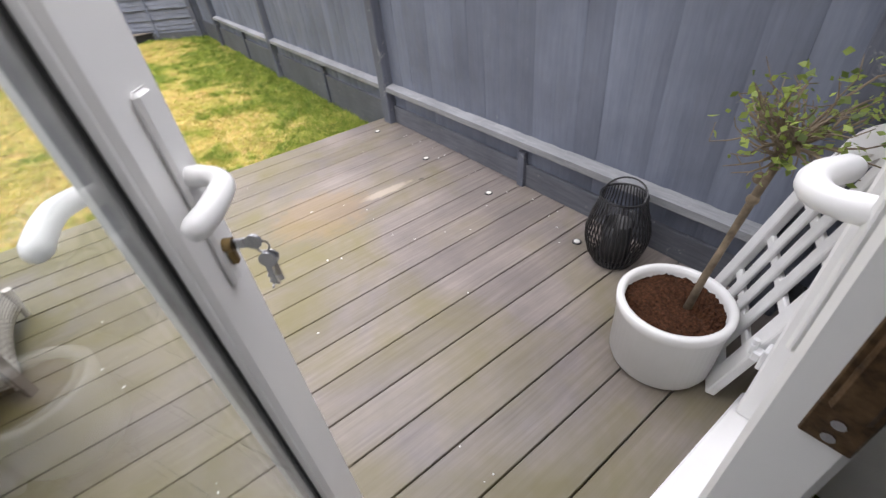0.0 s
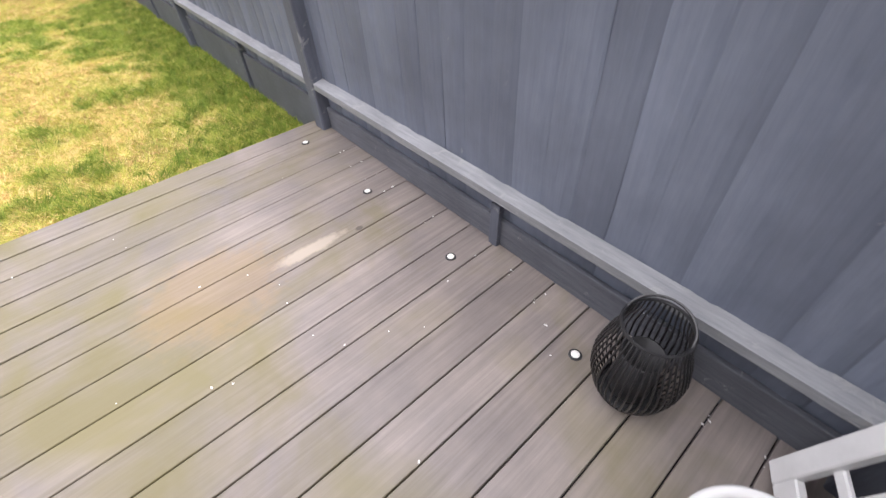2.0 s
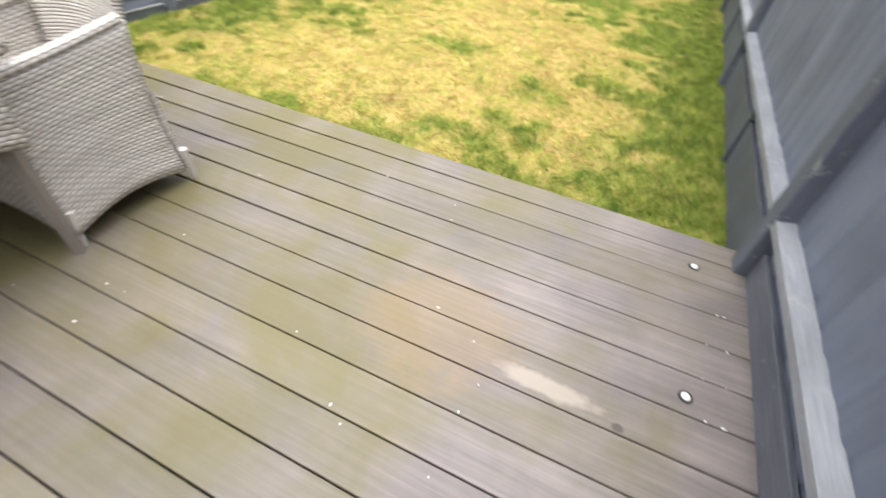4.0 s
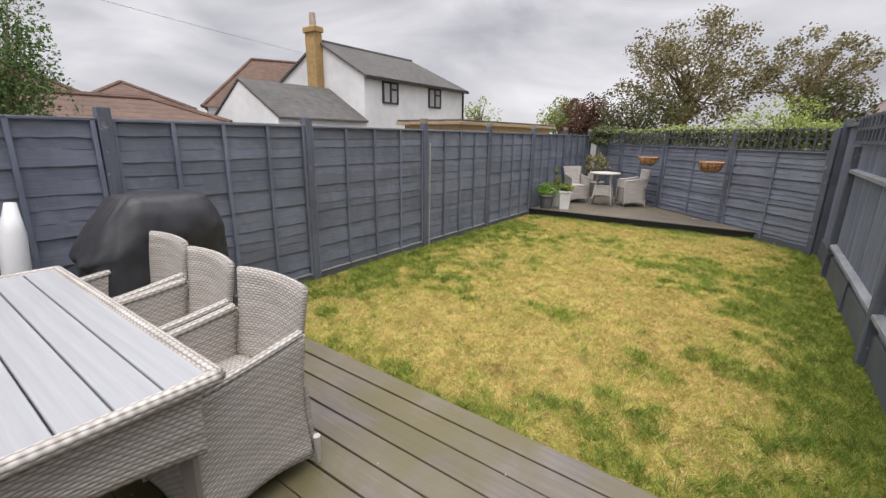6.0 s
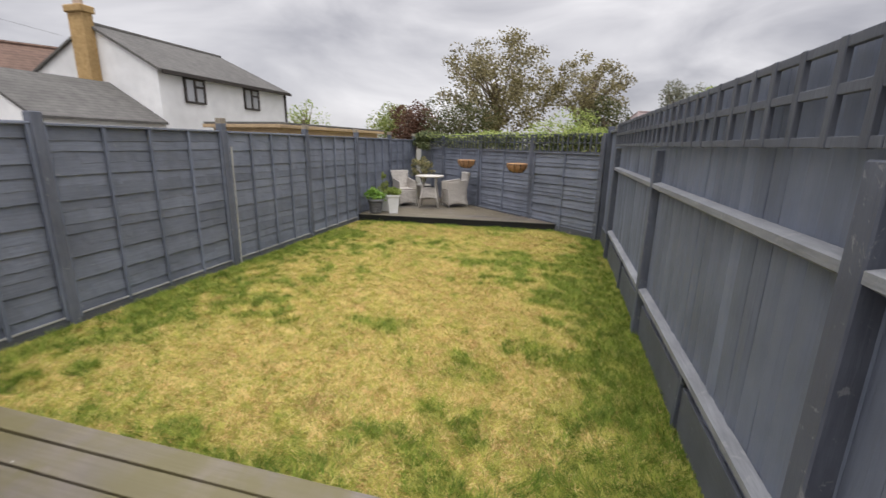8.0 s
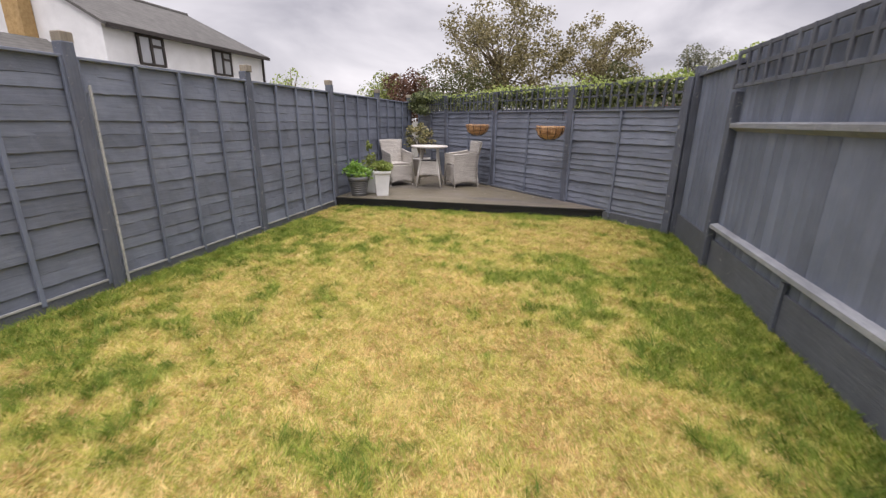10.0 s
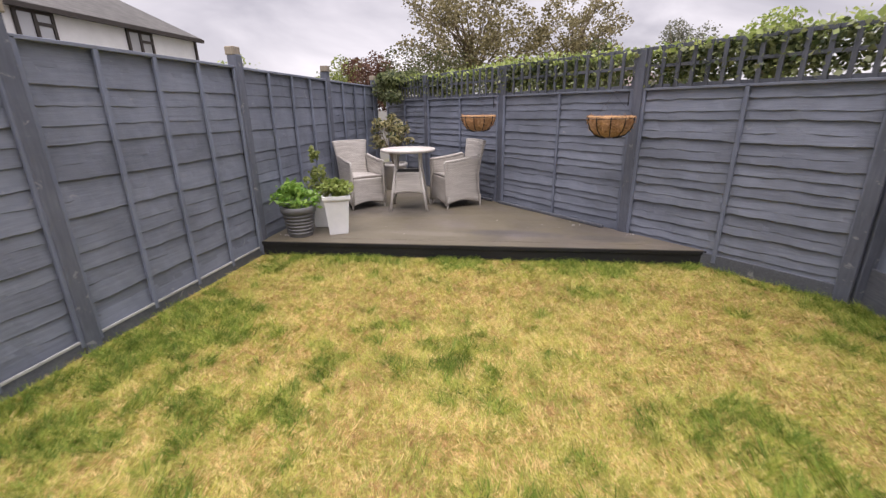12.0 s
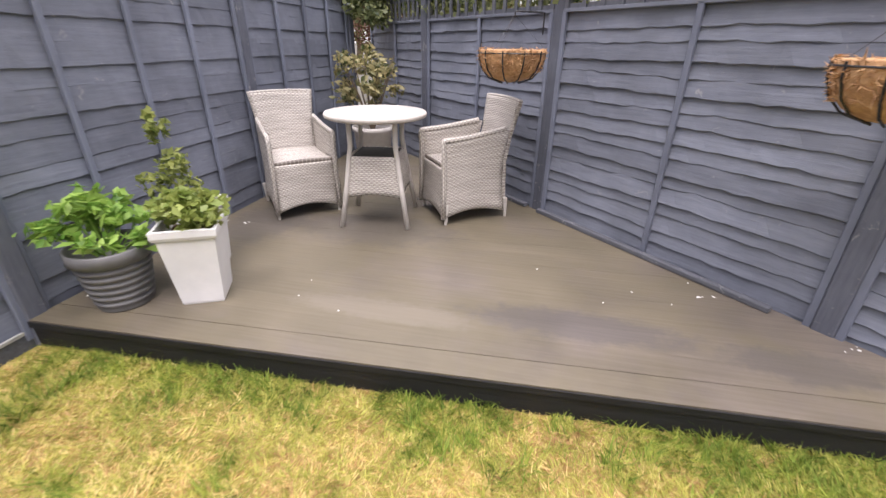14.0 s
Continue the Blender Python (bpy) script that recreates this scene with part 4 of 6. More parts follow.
# loose battens lie along the foot of the back fence
lie = run.normalized()
for t0, t1 in ((0.295, 0.535), (0.555, 0.79)):
    a, b = CORNER_R + run * t0 + normal_b * 0.068, CORNER_R + run * t1 + normal_b * 0.068
    half = (b - a).length / 2
    piece("edge_batten", mesh_of(boxed((-half, -0.020, 0), (half, 0.020, 0.030), 0.004), "edge_batten", paint_gravel_x), deck_b, pose((a.x + b.x) / 2, (a.y + b.y) / 2, BACK + 0.001, 0, 0, turn))
fl = (E1 - E0).length
ang = math.degrees(math.atan2(along.y, along.x))
front = pose(E0.x, E0.y, 0, 0, 0, ang)
f1 = boxed((0.0, 0.004, 0.0), (fl, 0.026, BACK - 0.028), 0.003)
o = part("fascia", f1, fascia_mat, deck_b, "black-stained fascia board")
o.matrix_basis = front
o = part("fascia_lip", boxed((0.0, -0.004, BACK - 0.040), (fl, 0.004, BACK - 0.006), 0.002), fascia_mat, deck_b)
o.matrix_basis = front


# ---- house wall and doors ----
WALL_Y = -0.22
house_wall = base("wall_house", pose(0, 0, 0), "pale rendered house wall round the garden doors", "wall", kind="structure")
for lo, hi in (((-3.0, WALL_Y - 0.28, 0), (0.20, WALL_Y, 2.9)), ((1.63, WALL_Y - 0.28, 0), (2.4, WALL_Y, 2.9)), ((0.20, WALL_Y - 0.28, 2.27), (1.63, WALL_Y, 2.9))):
    part("wall_section", boxed(lo, hi), brick_house, house_wall)
room = base("room", pose(0, 0, 0), "plain room behind the garden doors", "room", kind="structure")
room_mat = mottled("plain_plaster", (0.50, 0.49, 0.47), (0.60, 0.59, 0.57), 4.0, 0.8, 0, 0.05)
for lo, hi in (((-1.6, -3.6, 0.10), (3.0, WALL_Y - 0.28, 0.14)), ((-1.6, -3.6, 2.5), (3.0, WALL_Y - 0.28, 2.56)), ((-1.7, -3.6, 0.1), (-1.6, WALL_Y - 0.28, 2.56)),
               ((3.0, -3.6, 0.1), (3.1, WALL_Y - 0.28, 2.56)), ((-1.7, -3.7, 0.1), (3.1, -3.6, 2.56))):
    part("room_side", boxed(lo, hi), room_mat, room)

frame_ob = base("door_frame", pose(0, 0, 0), "white upvc frame and sill of the garden doors", "door frame", kind="structure")
part("jamb", boxed((0.20, WALL_Y - 0.05, 0.16), (0.255, WALL_Y + 0.02, 2.27), 0.004), upvc, frame_ob)
part("jamb", boxed((1.555, WALL_Y - 0.05, 0.196), (1.63, WALL_Y + 0.15, 2.27), 0.006), upvc, frame_ob)
part("head", boxed((0.255, WALL_Y - 0.05, 2.215), (1.575, WALL_Y + 0.02, 2.27), 0.004), upvc, frame_ob)
part("sill", boxed((0.16, WALL_Y - 0.06, 0.155), (1.645, -0.055, 0.196), 0.006), upvc, frame_ob, "white projecting door sill")


def lever_bm(side):
    """A lever: a neck out of the plate, a bend, and a thick grip that runs level towards the hinges."""
    pts = [(0.0, side * 0.036, 0.0), (0.002, side * 0.052, 0.0)]
    for k in range(1, 9):
        a = math.pi / 2 * k / 8
        pts.append((0.002 - 0.034 * (1 - math.cos(a)), side * (0.052 + 0.030 * math.sin(a)), -0.003 * math.sin(a)))
    pts += [(-0.046, side * 0.081, -0.005), (-0.062, side * 0.078, -0.008), (-0.080, side * 0.072, -0.011), (-0.088, side * 0.069, -0.012), (-0.091, side * 0.068, -0.0125)]
    n = len(pts)
    radii = [0.0115] * 2 + [0.0105 + 0.0022 * k / (n - 5) for k in range(n - 4)] + [0.0095, 0.004]
    return tube(bmesh.new(), pts, radii, 12)


def key_bm(x, z):
    """A key in its barrel, a split ring and two more keys hanging from it."""
    bm = bmesh.new()
    box(bm, (x - 0.0015, -0.068, z - 0.006), (x + 0.0015, -0.050, z + 0.006))
    tube(bm, [(x - 0.0018, -0.074, z), (x + 0.0018, -0.074, z)], 0.0095, 16)
    tube(bm, [(x + 0.003, -0.080 + 0.008 * math.cos(a), z - 0.010 + 0.008 * math.sin(a)) for a in (6.2832 * k / 16 for k in range(17))], 0.0013, 5)
    for off, turn, drop in ((-0.004, 0.25, 0.0), (0.006, -0.15, -0.003)):
        tube(bm, [(x + off, -0.082, z - 0.026 + drop), (x + off + 0.0025, -0.082, z - 0.026 + drop)], 0.0105, 14)
        box(bm, (x + off, -0.0855 + turn * 0.01, z - 0.064 + drop), (x + off + 0.0022, -0.0785 + turn * 0.01, z - 0.036 + drop))
        for k in range(3):
            box(bm, (x + off, -0.0785 + turn * 0.01, z - 0.070 + drop + 0.009 * k), (x + off + 0.0022, -0.0765 + turn * 0.01, z - 0.066 + drop + 0.009 * k))
    return bm


def door_leaf(name, m, width, label, keyed):
    leaf = base(name, m, label, "door", kind="structure")
    st, z0, z1 = 0.10, 0.0, 2.0
    for lo, hi in (((0, -0.033, z0), (st, 0.033, z1)), ((width - st, -0.033, z0), (width, 0.033, z1))):
        part("stile", boxed(lo, hi, 0.006), upvc, leaf)
    for a, b in ((z0, 0.12), (z1 - 0.10, z1)):
        part("door_rail", boxed((st, -0.030, a), (width - st, 0.030, b), 0.004), upvc, leaf)
    a, b = 0.12, z1 - 0.10
    # double glazing: two panes on a grey spacer bar, black seals and sloping white beads
    for y in (-0.012, 0.008):
        pane = part("pane", boxed((st, y, a), (width - st, y + 0.004, b)), glass, leaf, "clear door glass")
        pane.visible_shadow = False

    def rim(w, y0, y1):
        bm = bmesh.new()
        box(bm, (st, y0, a), (st + w, y1, b))
        box(bm, (width - st - w, y0, a), (width - st, y1, b))
        box(bm, (st + w, y0, a), (width - st - w, y1, a + w))
        box(bm, (st + w, y0, b - w), (width - st - w, y1, b))
        return bm

    part("spacer_bar", rim(0.013, -0.0079, 0.0079), spacer, leaf, "grey spacer bar between the panes")
    for y0, y1 in ((-0.0165, -0.0121), (0.0121, 0.0165)):
        part("gasket", rim(0.0055, y0, y1), gasket, leaf, "black rubber glazing seal")
    for y0, y1 in ((-0.0260, -0.0166), (0.0166, 0.0260)):
        part("glazing_bead", rim(0.004, y0, y1), upvc, leaf)
    hx = width - 0.046
    for side in (-1, 1):
        y0, y1 = sorted((side * 0.033, side * 0.041))
        part("handle_plate", boxed((hx - 0.015, y0, 0.885), (hx + 0.015, y1, 1.115), 0.005), upvc, leaf)
        h = part("handle", lever_bm(side), upvc, leaf, "curved white lever handle", True)
        h.matrix_basis = pose(hx, 0, 1.025)
    if keyed:
        lock = bmesh.new()
        tube(lock, [(hx, -0.041, 0.938), (hx, -0.051, 0.938)], 0.0085, 16)
        box(lock, (hx - 0.005, -0.050, 0.912), (hx + 0.005, -0.041, 0.934), 0.002)
        part("lock", lock, brass, leaf, "brass lock barrel")
        part("keys", key_bm(hx, 0.938), steel, leaf, "bunch of keys hanging in the lock")
    else:
        # lock keep let into the meeting edge
        keep = part("lock_keep", boxed((width, -0.005, 0.850), (width + 0.004, 0.031, 1.060), 0.0015), bronze, leaf, "tarnished bronze lock keep in the door edge")
        part("keep_box", boxed((width + 0.004, 0.0, 0.895), (width + 0.011, 0.026, 1.000), 0.003), bronze, keep)
        for z in (0.862, 0.880, 1.018, 1.042):
            part("screw", tube(bmesh.new(), [(width + 0.004, 0.013, z), (width + 0.0065, 0.013, z)], 0.005, 10), steel, keep)
    return leaf


spacer = mottled("grey_aluminium_spacer", (0.30, 0.30, 0.30), (0.40, 0.40, 0.40), 30.0, 0.45, 0.4, 0.05)
bronze = mottled("tarnished_bronze", (0.035, 0.020, 0.010), (0.19, 0.12, 0.065), 60.0, 0.38, 0.8, 0.5, 0.003)
door_leaf("door_1", pose(0.226, WALL_Y + 0.03, 0.20, 0, 0, 59), 0.64, "white upvc glazed garden door standing open, keys in lock", True)
door_leaf("door_2", pose(1.545, WALL_Y + 0.064, 0.20, 0, 0, 182.6), 0.663, "white upvc glazed garden door, almost closed", False)

clip = bmesh.new()
box(clip, (-0.012, -0.022, -0.036), (0.0, 0.022, 0.036), 0.003)
box(clip, (-0.034, -0.016, -0.022), (-0.012, 0.014, 0.012), 0.004)
box(clip, (-0.046, -0.012, -0.012), (-0.030, 0.018, 0.030), 0.005)
tube(clip, [(-0.038, 0.0, 0.024), (-0.038, 0.0, 0.042)], [0.010, 0.008], 10)
clip = finish(clip, "door_catch", white_plastic)
clip.matrix_basis = pose(1.588, -0.0695, 0.415, 0, 0, -90)
tagged(clip, "small white plastic door catch on the door frame", "catch")


# ---- white arched trellis panel leaning in the corner ----
def arched_panel():
    A, B = Vector((1.575, 0.005, DECK)), Vector((2.005, 0.235, DECK))
    ex = (B - A).normalized()
    out = Vector((ex.y, -ex.x, 0))
    ez = (out * 0.26 + Vector((0, 0, 1)) * 0.965).normalized()
    ey = ez.cross(ex)
    m = Matrix((ex, ey, ez)).transposed().to_4x4()
    m.translation = A + Vector((0, 0, 0.012))
    th = base("trellis_panel", m, "white painted wooden trellis panel with an arched top, leaning", "trellis panel")
    W, H = (B - A).length, 0.79
    part("stile", boxed((0, -0.014, 0), (0.062, 0.014, H - W / 2), 0.004), white_paint, th)
    part("stile", boxed((W - 0.062, -0.014, 0), (W, 0.014, H - W / 2), 0.004), white_paint, th)
    part("bottom_rail", boxed((0.062, -0.013, 0), (W - 0.062, 0.013, 0.075), 0.004), white_paint, th)

    def arc(name, cx, cz, r0, r1, a0, a1, y0, y1):
        bm = bmesh.new()
        n = 20
        rows = []
        for k in range(n + 1):
            a = radians(a0 + (a1 - a0) * k / n)
            rows.append([bm.verts.new((cx + r * math.cos(a), y, cz + r * math.sin(a))) for r, y in ((r0, y0), (r1, y0), (r1, y1), (r0, y1))])
        for p, q in zip(rows, rows[1:]):
            for k in range(4):
                bm.faces.new((p[k], q[k], q[(k + 1) % 4], p[(k + 1) % 4]))
        bm.faces.new(rows[0])
        bm.faces.new(rows[-1][::-1])
        bmesh.ops.recalc_face_normals(bm, faces=bm.faces)
        part(name, bm, white_paint, th)

    arc("arch", W / 2, H - W / 2, W / 2 - 0.075, W / 2, 0, 180, -0.014, 0.014)
    arc("inner_arch", 0.06, H - W / 2 - 0.06, W - 0.175, W - 0.115, 4, 74, -0.012, 0.004)
    arc("inner_arch", W - 0.06, H - W / 2 - 0.06, W - 0.175, W - 0.115, 106, 176, -0.010, 0.006)
    for k in range(3):
        x = 0.062 + (W - 0.124) * (k + 1) / 4
        part("slat", boxed((x - 0.022, -0.004, 0.075), (x + 0.022, 0.011, H - W / 2 + math.sqrt((W / 2 - 0.055) ** 2 - (x - W / 2) ** 2)), 0.004), white_paint, th)
    for z in (0.17, 0.33, 0.49):
        part("crossbar", boxed((0.05, -0.021, z - 0.015), (W - 0.05, -0.004, z + 0.015), 0.004), white_paint, th)


arched_panel()


# ---- rose standard in a white pot ----
pot = base("plant_pot", pose(1.605, 0.195, DECK), "round white glazed pot filled with brown compost", "plant pot")
part("pot", lathe(bmesh.new(), [(0.0, 0.0), (0.140, 0.0), (0.150, 0.012), (0.152, 0.03), (0.158, 0.034), (0.160, 0.225), (0.166, 0.232), (0.168, 0.262), (0.160, 0.270), (0.146, 0.266), (0.142, 0.245), (0.140, 0.2), (0.0, 0.2)], 56), white_glaze, pot, "", True)
bm = bmesh.new()
bmesh.ops.create_circle(bm, cap_ends=True, radius=0.142, segments=40)
bmesh.ops.triangulate(bm, faces=bm.faces)
bmesh.ops.subdivide_edges(bm, edges=bm.edges, cuts=9, use_grid_fill=True)
for v in bm.verts:
    v.co.z = 0.236 + 0.014 * noise.noise(v.co * 30) + 0.012 * noise.noise(v.co * 90)
part("compost", bm, soil, pot, "coarse brown bark compost")


def rose():
    th = base("rose_bush", pose(1.625, 0.165, DECK + 0.232), "bare standard rose stem with sparse new green leaves", "rose bush")
    rng = np.random.default_rng(3)
    top = Vector((0.115, -0.045, 0.50))
    pts = [Vector((0, 0, -0.01)), Vector((0.02, -0.008, 0.12)), Vector((0.05, -0.02, 0.25)), Vector((0.080, -0.03, 0.37)), top]
    part("stem", tube(bmesh.new(), pts, [0.0125, 0.0105, 0.0095, 0.011, 0.010], 9), bark, th, "", True)
    knots = bmesh.new()
    for p in (pts[3], pts[3] + Vector((0.02, 0.01, 0.05))):
        bmesh.ops.create_icosphere(knots, subdivisions=2, radius=0.016, matrix=Matrix.Translation(p))
    part("graft_knot", knots, bark, th, "", True)
    twigs = bmesh.new()
    tips = []
    for k in range(58):
        a, e = rng.uniform(0, 6.28), rng.uniform(0.1, 1.35)
        ln = rng.uniform(0.09, 0.21)
        dv = Vector((math.cos(a) * math.cos(e), math.sin(a) * math.cos(e), math.sin(e)))
        p0 = top + Vector(rng.normal(0, 0.012, 3))
        line = [p0]
        for s in range(4):
            dv = (dv + Vector(rng.normal(0, 0.28, 3))).normalized()
            line.append(line[-1] + dv * ln / 4)
            if rng.uniform() < 0.6:
                q = line[-1] + (dv + Vector(rng.normal(0, 0.8, 3))).normalized() * rng.uniform(0.02, 0.06)
                tube(twigs, [line[-1], q], [0.0016, 0.001], 4)
                tips.append(q)
        tube(twigs, line, [0.0045, 0.0036, 0.0028, 0.002, 0.0014], 5)
        tips.append(line[-1])
    long_ = [top, top + Vector((0.10, -0.05, 0.02)), top + Vector((0.22, -0.08, 0.03)), top + Vector((0.34, -0.10, 0.01))]
    tube(twigs, long_, [0.005, 0.004, 0.003, 0.002], 5)
    for dz in (0.07, 0.13):
        tube(twigs, [top, top + Vector((0.09, -0.03, dz * 0.7)), top + Vector((0.20, -0.06, dz)), top + Vector((0.31, -0.08, dz * 0.9))], [0.0045, 0.0036, 0.0028, 0.0016], 5)
    part("twig_mass", twigs, bark, th, "thin thorny twigs")
    pick = [t for t in tips if rng.uniform() < 0.55]
    far = [top + Vector((rng.uniform(0.08, 0.34), rng.uniform(-0.13, 0.0), rng.uniform(0.02, 0.15))) for _ in range(46)]
    cs = [np.array(t) + rng.normal(0, 0.012, 3) for t in pick for _ in range(2)] + [np.array(f) for f in far]
    lv = new("leaves", leaf_mesh("leaves", cs, 0.025, leaf_rose, 4, 0.1, 0.66))
    lv.parent = th


rose()


# ---- black wire lantern ----
def lantern():
    th = base("lantern", pose(1.918, 0.605, DECK), "black wire lantern with a bulbous rib cage and top handle", "lantern")
    part("base_plate", lathe(bmesh.new(), [(0.0, 0.0), (0.078, 0.0), (0.080, 0.008), (0.0, 0.010)], 32), black_metal, th)
    prof = [(0.082, 0.004), (0.108, 0.05), (0.124, 0.11), (0.126, 0.16), (0.112, 0.22), (0.095, 0.27), (0.086, 0.315)]
    rib = mesh_of(tube(bmesh.new(), [(r, 0, z) for r, z in prof], 0.0032, 5), "rib", black_metal, True)
    for k in range(44):
        piece("rib", rib, th, pose(0, 0, 0, 0, 0, 360 * k / 44))
    for r, z in ((0.082, 0.006), (0.088, 0.318)):
        bm = bmesh.new()
        tube(bm, [(r * math.cos(a), r * math.sin(a), z) for a in (2 * math.pi * k / 32 for k in range(33))], 0.005, 6)
        part("hoop", bm, black_metal, th)
    part("candle_glass", lathe(bmesh.new(), [(0.0, 0.011), (0.055, 0.011), (0.058, 0.02), (0.058, 0.19), (0.054, 0.19), (0.054, 0.02), (0.0, 0.016)], 28), black_metal, th, "dark candle holder inside", True)
    bm = bmesh.new()
    tube(bm, [(0.062 * math.sin(a), 0.086 * math.cos(a), 0.320 + 0.044 * math.sin(a)) for a in (math.pi * k / 18 for k in range(19))], 0.004, 6)
    part("carry_handle", bm, black_metal, th)


lantern()


# ---- rattan armchair ----
def armchair(name, label, group, flare=0.0):
    """Tub armchair with the seat facing -y."""
    th = base(name, pose(0, 0, 0), label, "chair", group)
    # half width and depth of the body at a height
    def wid(z):
        return 0.262 + 0.022 * max(0.0, (0.30 - z) / 0.30) ** 1.5 + 0.008 * z

    def rear(z):
        return 0.235 + 0.035 * max(0.0, (0.34 - z) / 0.34) ** 1.6 + (0.12 + 2.0 * flare) * max(0.0, z - 0.42)

    arch = lambda u: 0.055 + 0.045 * math.sin(math.pi * u)

    def back_f(u, v):
        s = 2 * u - 1
        z = arch(u) + (0.875 - arch(u) - 0.008 * s * s) * v
        half = 0.25 if z < 0.40 else 0.212 + (0.040 + flare) * (z - 0.40) / 0.47 + 0.038 * max(0.0, 1 - (z - 0.40) / 0.2)
        return (s * half, rear(z) - (0.028 - 0.5 * flare) * s * s * (1 if z > 0.4 else 0.3), z)

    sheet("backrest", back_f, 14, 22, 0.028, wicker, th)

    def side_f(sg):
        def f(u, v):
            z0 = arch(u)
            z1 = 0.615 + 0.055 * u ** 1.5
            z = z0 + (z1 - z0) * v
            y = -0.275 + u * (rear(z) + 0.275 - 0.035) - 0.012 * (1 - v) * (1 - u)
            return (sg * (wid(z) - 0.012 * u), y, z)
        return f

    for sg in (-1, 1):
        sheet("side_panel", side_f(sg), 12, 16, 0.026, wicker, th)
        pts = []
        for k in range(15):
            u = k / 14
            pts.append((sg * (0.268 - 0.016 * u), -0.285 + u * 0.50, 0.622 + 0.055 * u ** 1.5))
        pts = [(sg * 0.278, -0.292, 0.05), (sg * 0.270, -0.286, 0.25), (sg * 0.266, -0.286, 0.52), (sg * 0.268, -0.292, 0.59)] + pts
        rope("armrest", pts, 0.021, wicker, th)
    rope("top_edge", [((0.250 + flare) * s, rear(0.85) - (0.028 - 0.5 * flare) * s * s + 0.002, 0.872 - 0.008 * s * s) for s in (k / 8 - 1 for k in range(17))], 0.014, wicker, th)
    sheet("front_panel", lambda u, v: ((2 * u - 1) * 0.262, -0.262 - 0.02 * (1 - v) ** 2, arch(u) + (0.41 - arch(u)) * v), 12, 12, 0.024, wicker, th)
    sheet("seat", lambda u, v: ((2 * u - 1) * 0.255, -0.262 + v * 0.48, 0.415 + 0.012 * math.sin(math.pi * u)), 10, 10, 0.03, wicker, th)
    leg = mesh_of(tube(bmesh.new(), [(0, 0, 0.0), (0, 0, 0.16)], [0.012, 0.017], 8), "leg", pale_leg)
    for sx in (-1, 1):
        for sy, y in ((-1, -0.268), (1, 0.255)):
            piece("leg", leg, th, pose(sx * 0.268, y, 0, sy * 5, sx * 5, 0))
    return th


first = armchair("armchair", "pale grey woven rattan armchair at the dining table", "chairs at the dining table")
first.matrix_basis = pose(-0.515, 1.82, DECK, 0, 0, 2)
for x, y, r in ((-1.12, 1.83, -2), (-1.72, 1.86, 3)):
    copy_thing(first, pose(x, y, DECK, 0, 0, r))
for x, y, r, lab in ((-2.385, 11.455, 43, "pale grey woven rattan armchair beside the overlap fence panels"), (-1.13, 11.665, -54, "pale grey woven rattan armchair near the back fence")):
    c = armchair("armchair", lab, "chairs at the round table", 0.036)
    c.matrix_basis = pose(x, y, BACK, 0, 0, r) @ Matrix.Diagonal((0.82, 0.92, 0.945, 1))


# ---- dining table ----
def dining_table():
    x0, x1, y0, y1, zt = -1.95, -0.12, 0.68, 1.625, 0.742
    th = base("dining_table", pose(0, 0, DECK), "rectangular rattan garden table with grey slatted top", "table")
    n = 7
    wdt = (y1 - y0 - 0.044) / n
    slat = mesh_of(boxed((x0 + 0.02, -wdt / 2 + 0.003, zt - 0.018), (x1 - 0.02, wdt / 2 - 0.004, zt + 0.003), 0.003), "slat", slat_top)
    for k in range(n):
        piece("slat", slat, th, pose(0, y0 + 0.022 + wdt * (k + 0.5), 0))
    part("top_frame", boxed((x0 + 0.03, y0 + 0.03, zt - 0.045), (x1 - 0.03, y1 - 0.03, zt - 0.019)), gasket, th)
    for a, b in (((x0, y0), (x1, y0)), ((x1, y0), (x1, y1)), ((x1, y1), (x0, y1)), ((x0, y1), (x0, y0))):
        a, b = Vector((*a, zt - 0.012)), Vector((*b, zt - 0.012))
        rope("woven_edge", [a + (b - a) * k / 30 for k in range(31)], 0.026, wicker, th, 10)
    for (ax, ay), (bx, by) in (((x1 - 0.05, y0 + 0.05), (x1 - 0.05, y1 - 0.05)), ((x0 + 0.05, y1 - 0.05), (x0 + 0.05, y0 + 0.05)), ((x0 + 0.05, y0 + 0.05), (x1 - 0.05, y0 + 0.05)), ((x1 - 0.05, y1 - 0.05), (x0 + 0.05, y1 - 0.05))):
        far = abs(ax - bx) > 1
        lowest = 0.60 if far else 0.44
        sheet("skirt", lambda u, v, ax=ax, ay=ay, bx=bx, by=by, lowest=lowest: (ax + (bx - ax) * u, ay + (by - ay) * u, lowest + 0.06 * math.sin(math.pi * u) + (zt - 0.045 - lowest - 0.06 * math.sin(math.pi * u)) * v), 16, 8, 0.02, wicker, th)
    leg = mesh_of(tube(bmesh.new(), [(0, 0, 0), (0, 0, zt - 0.05)], [0.022, 0.036], 4), "leg", wicker)
    for x in (x0 + 0.10, x1 - 0.10):
        for y in (y0 + 0.09, y1 - 0.09):
            piece("leg", leg, th, pose(x, y, 0, 0, 0, 45))


dining_table()


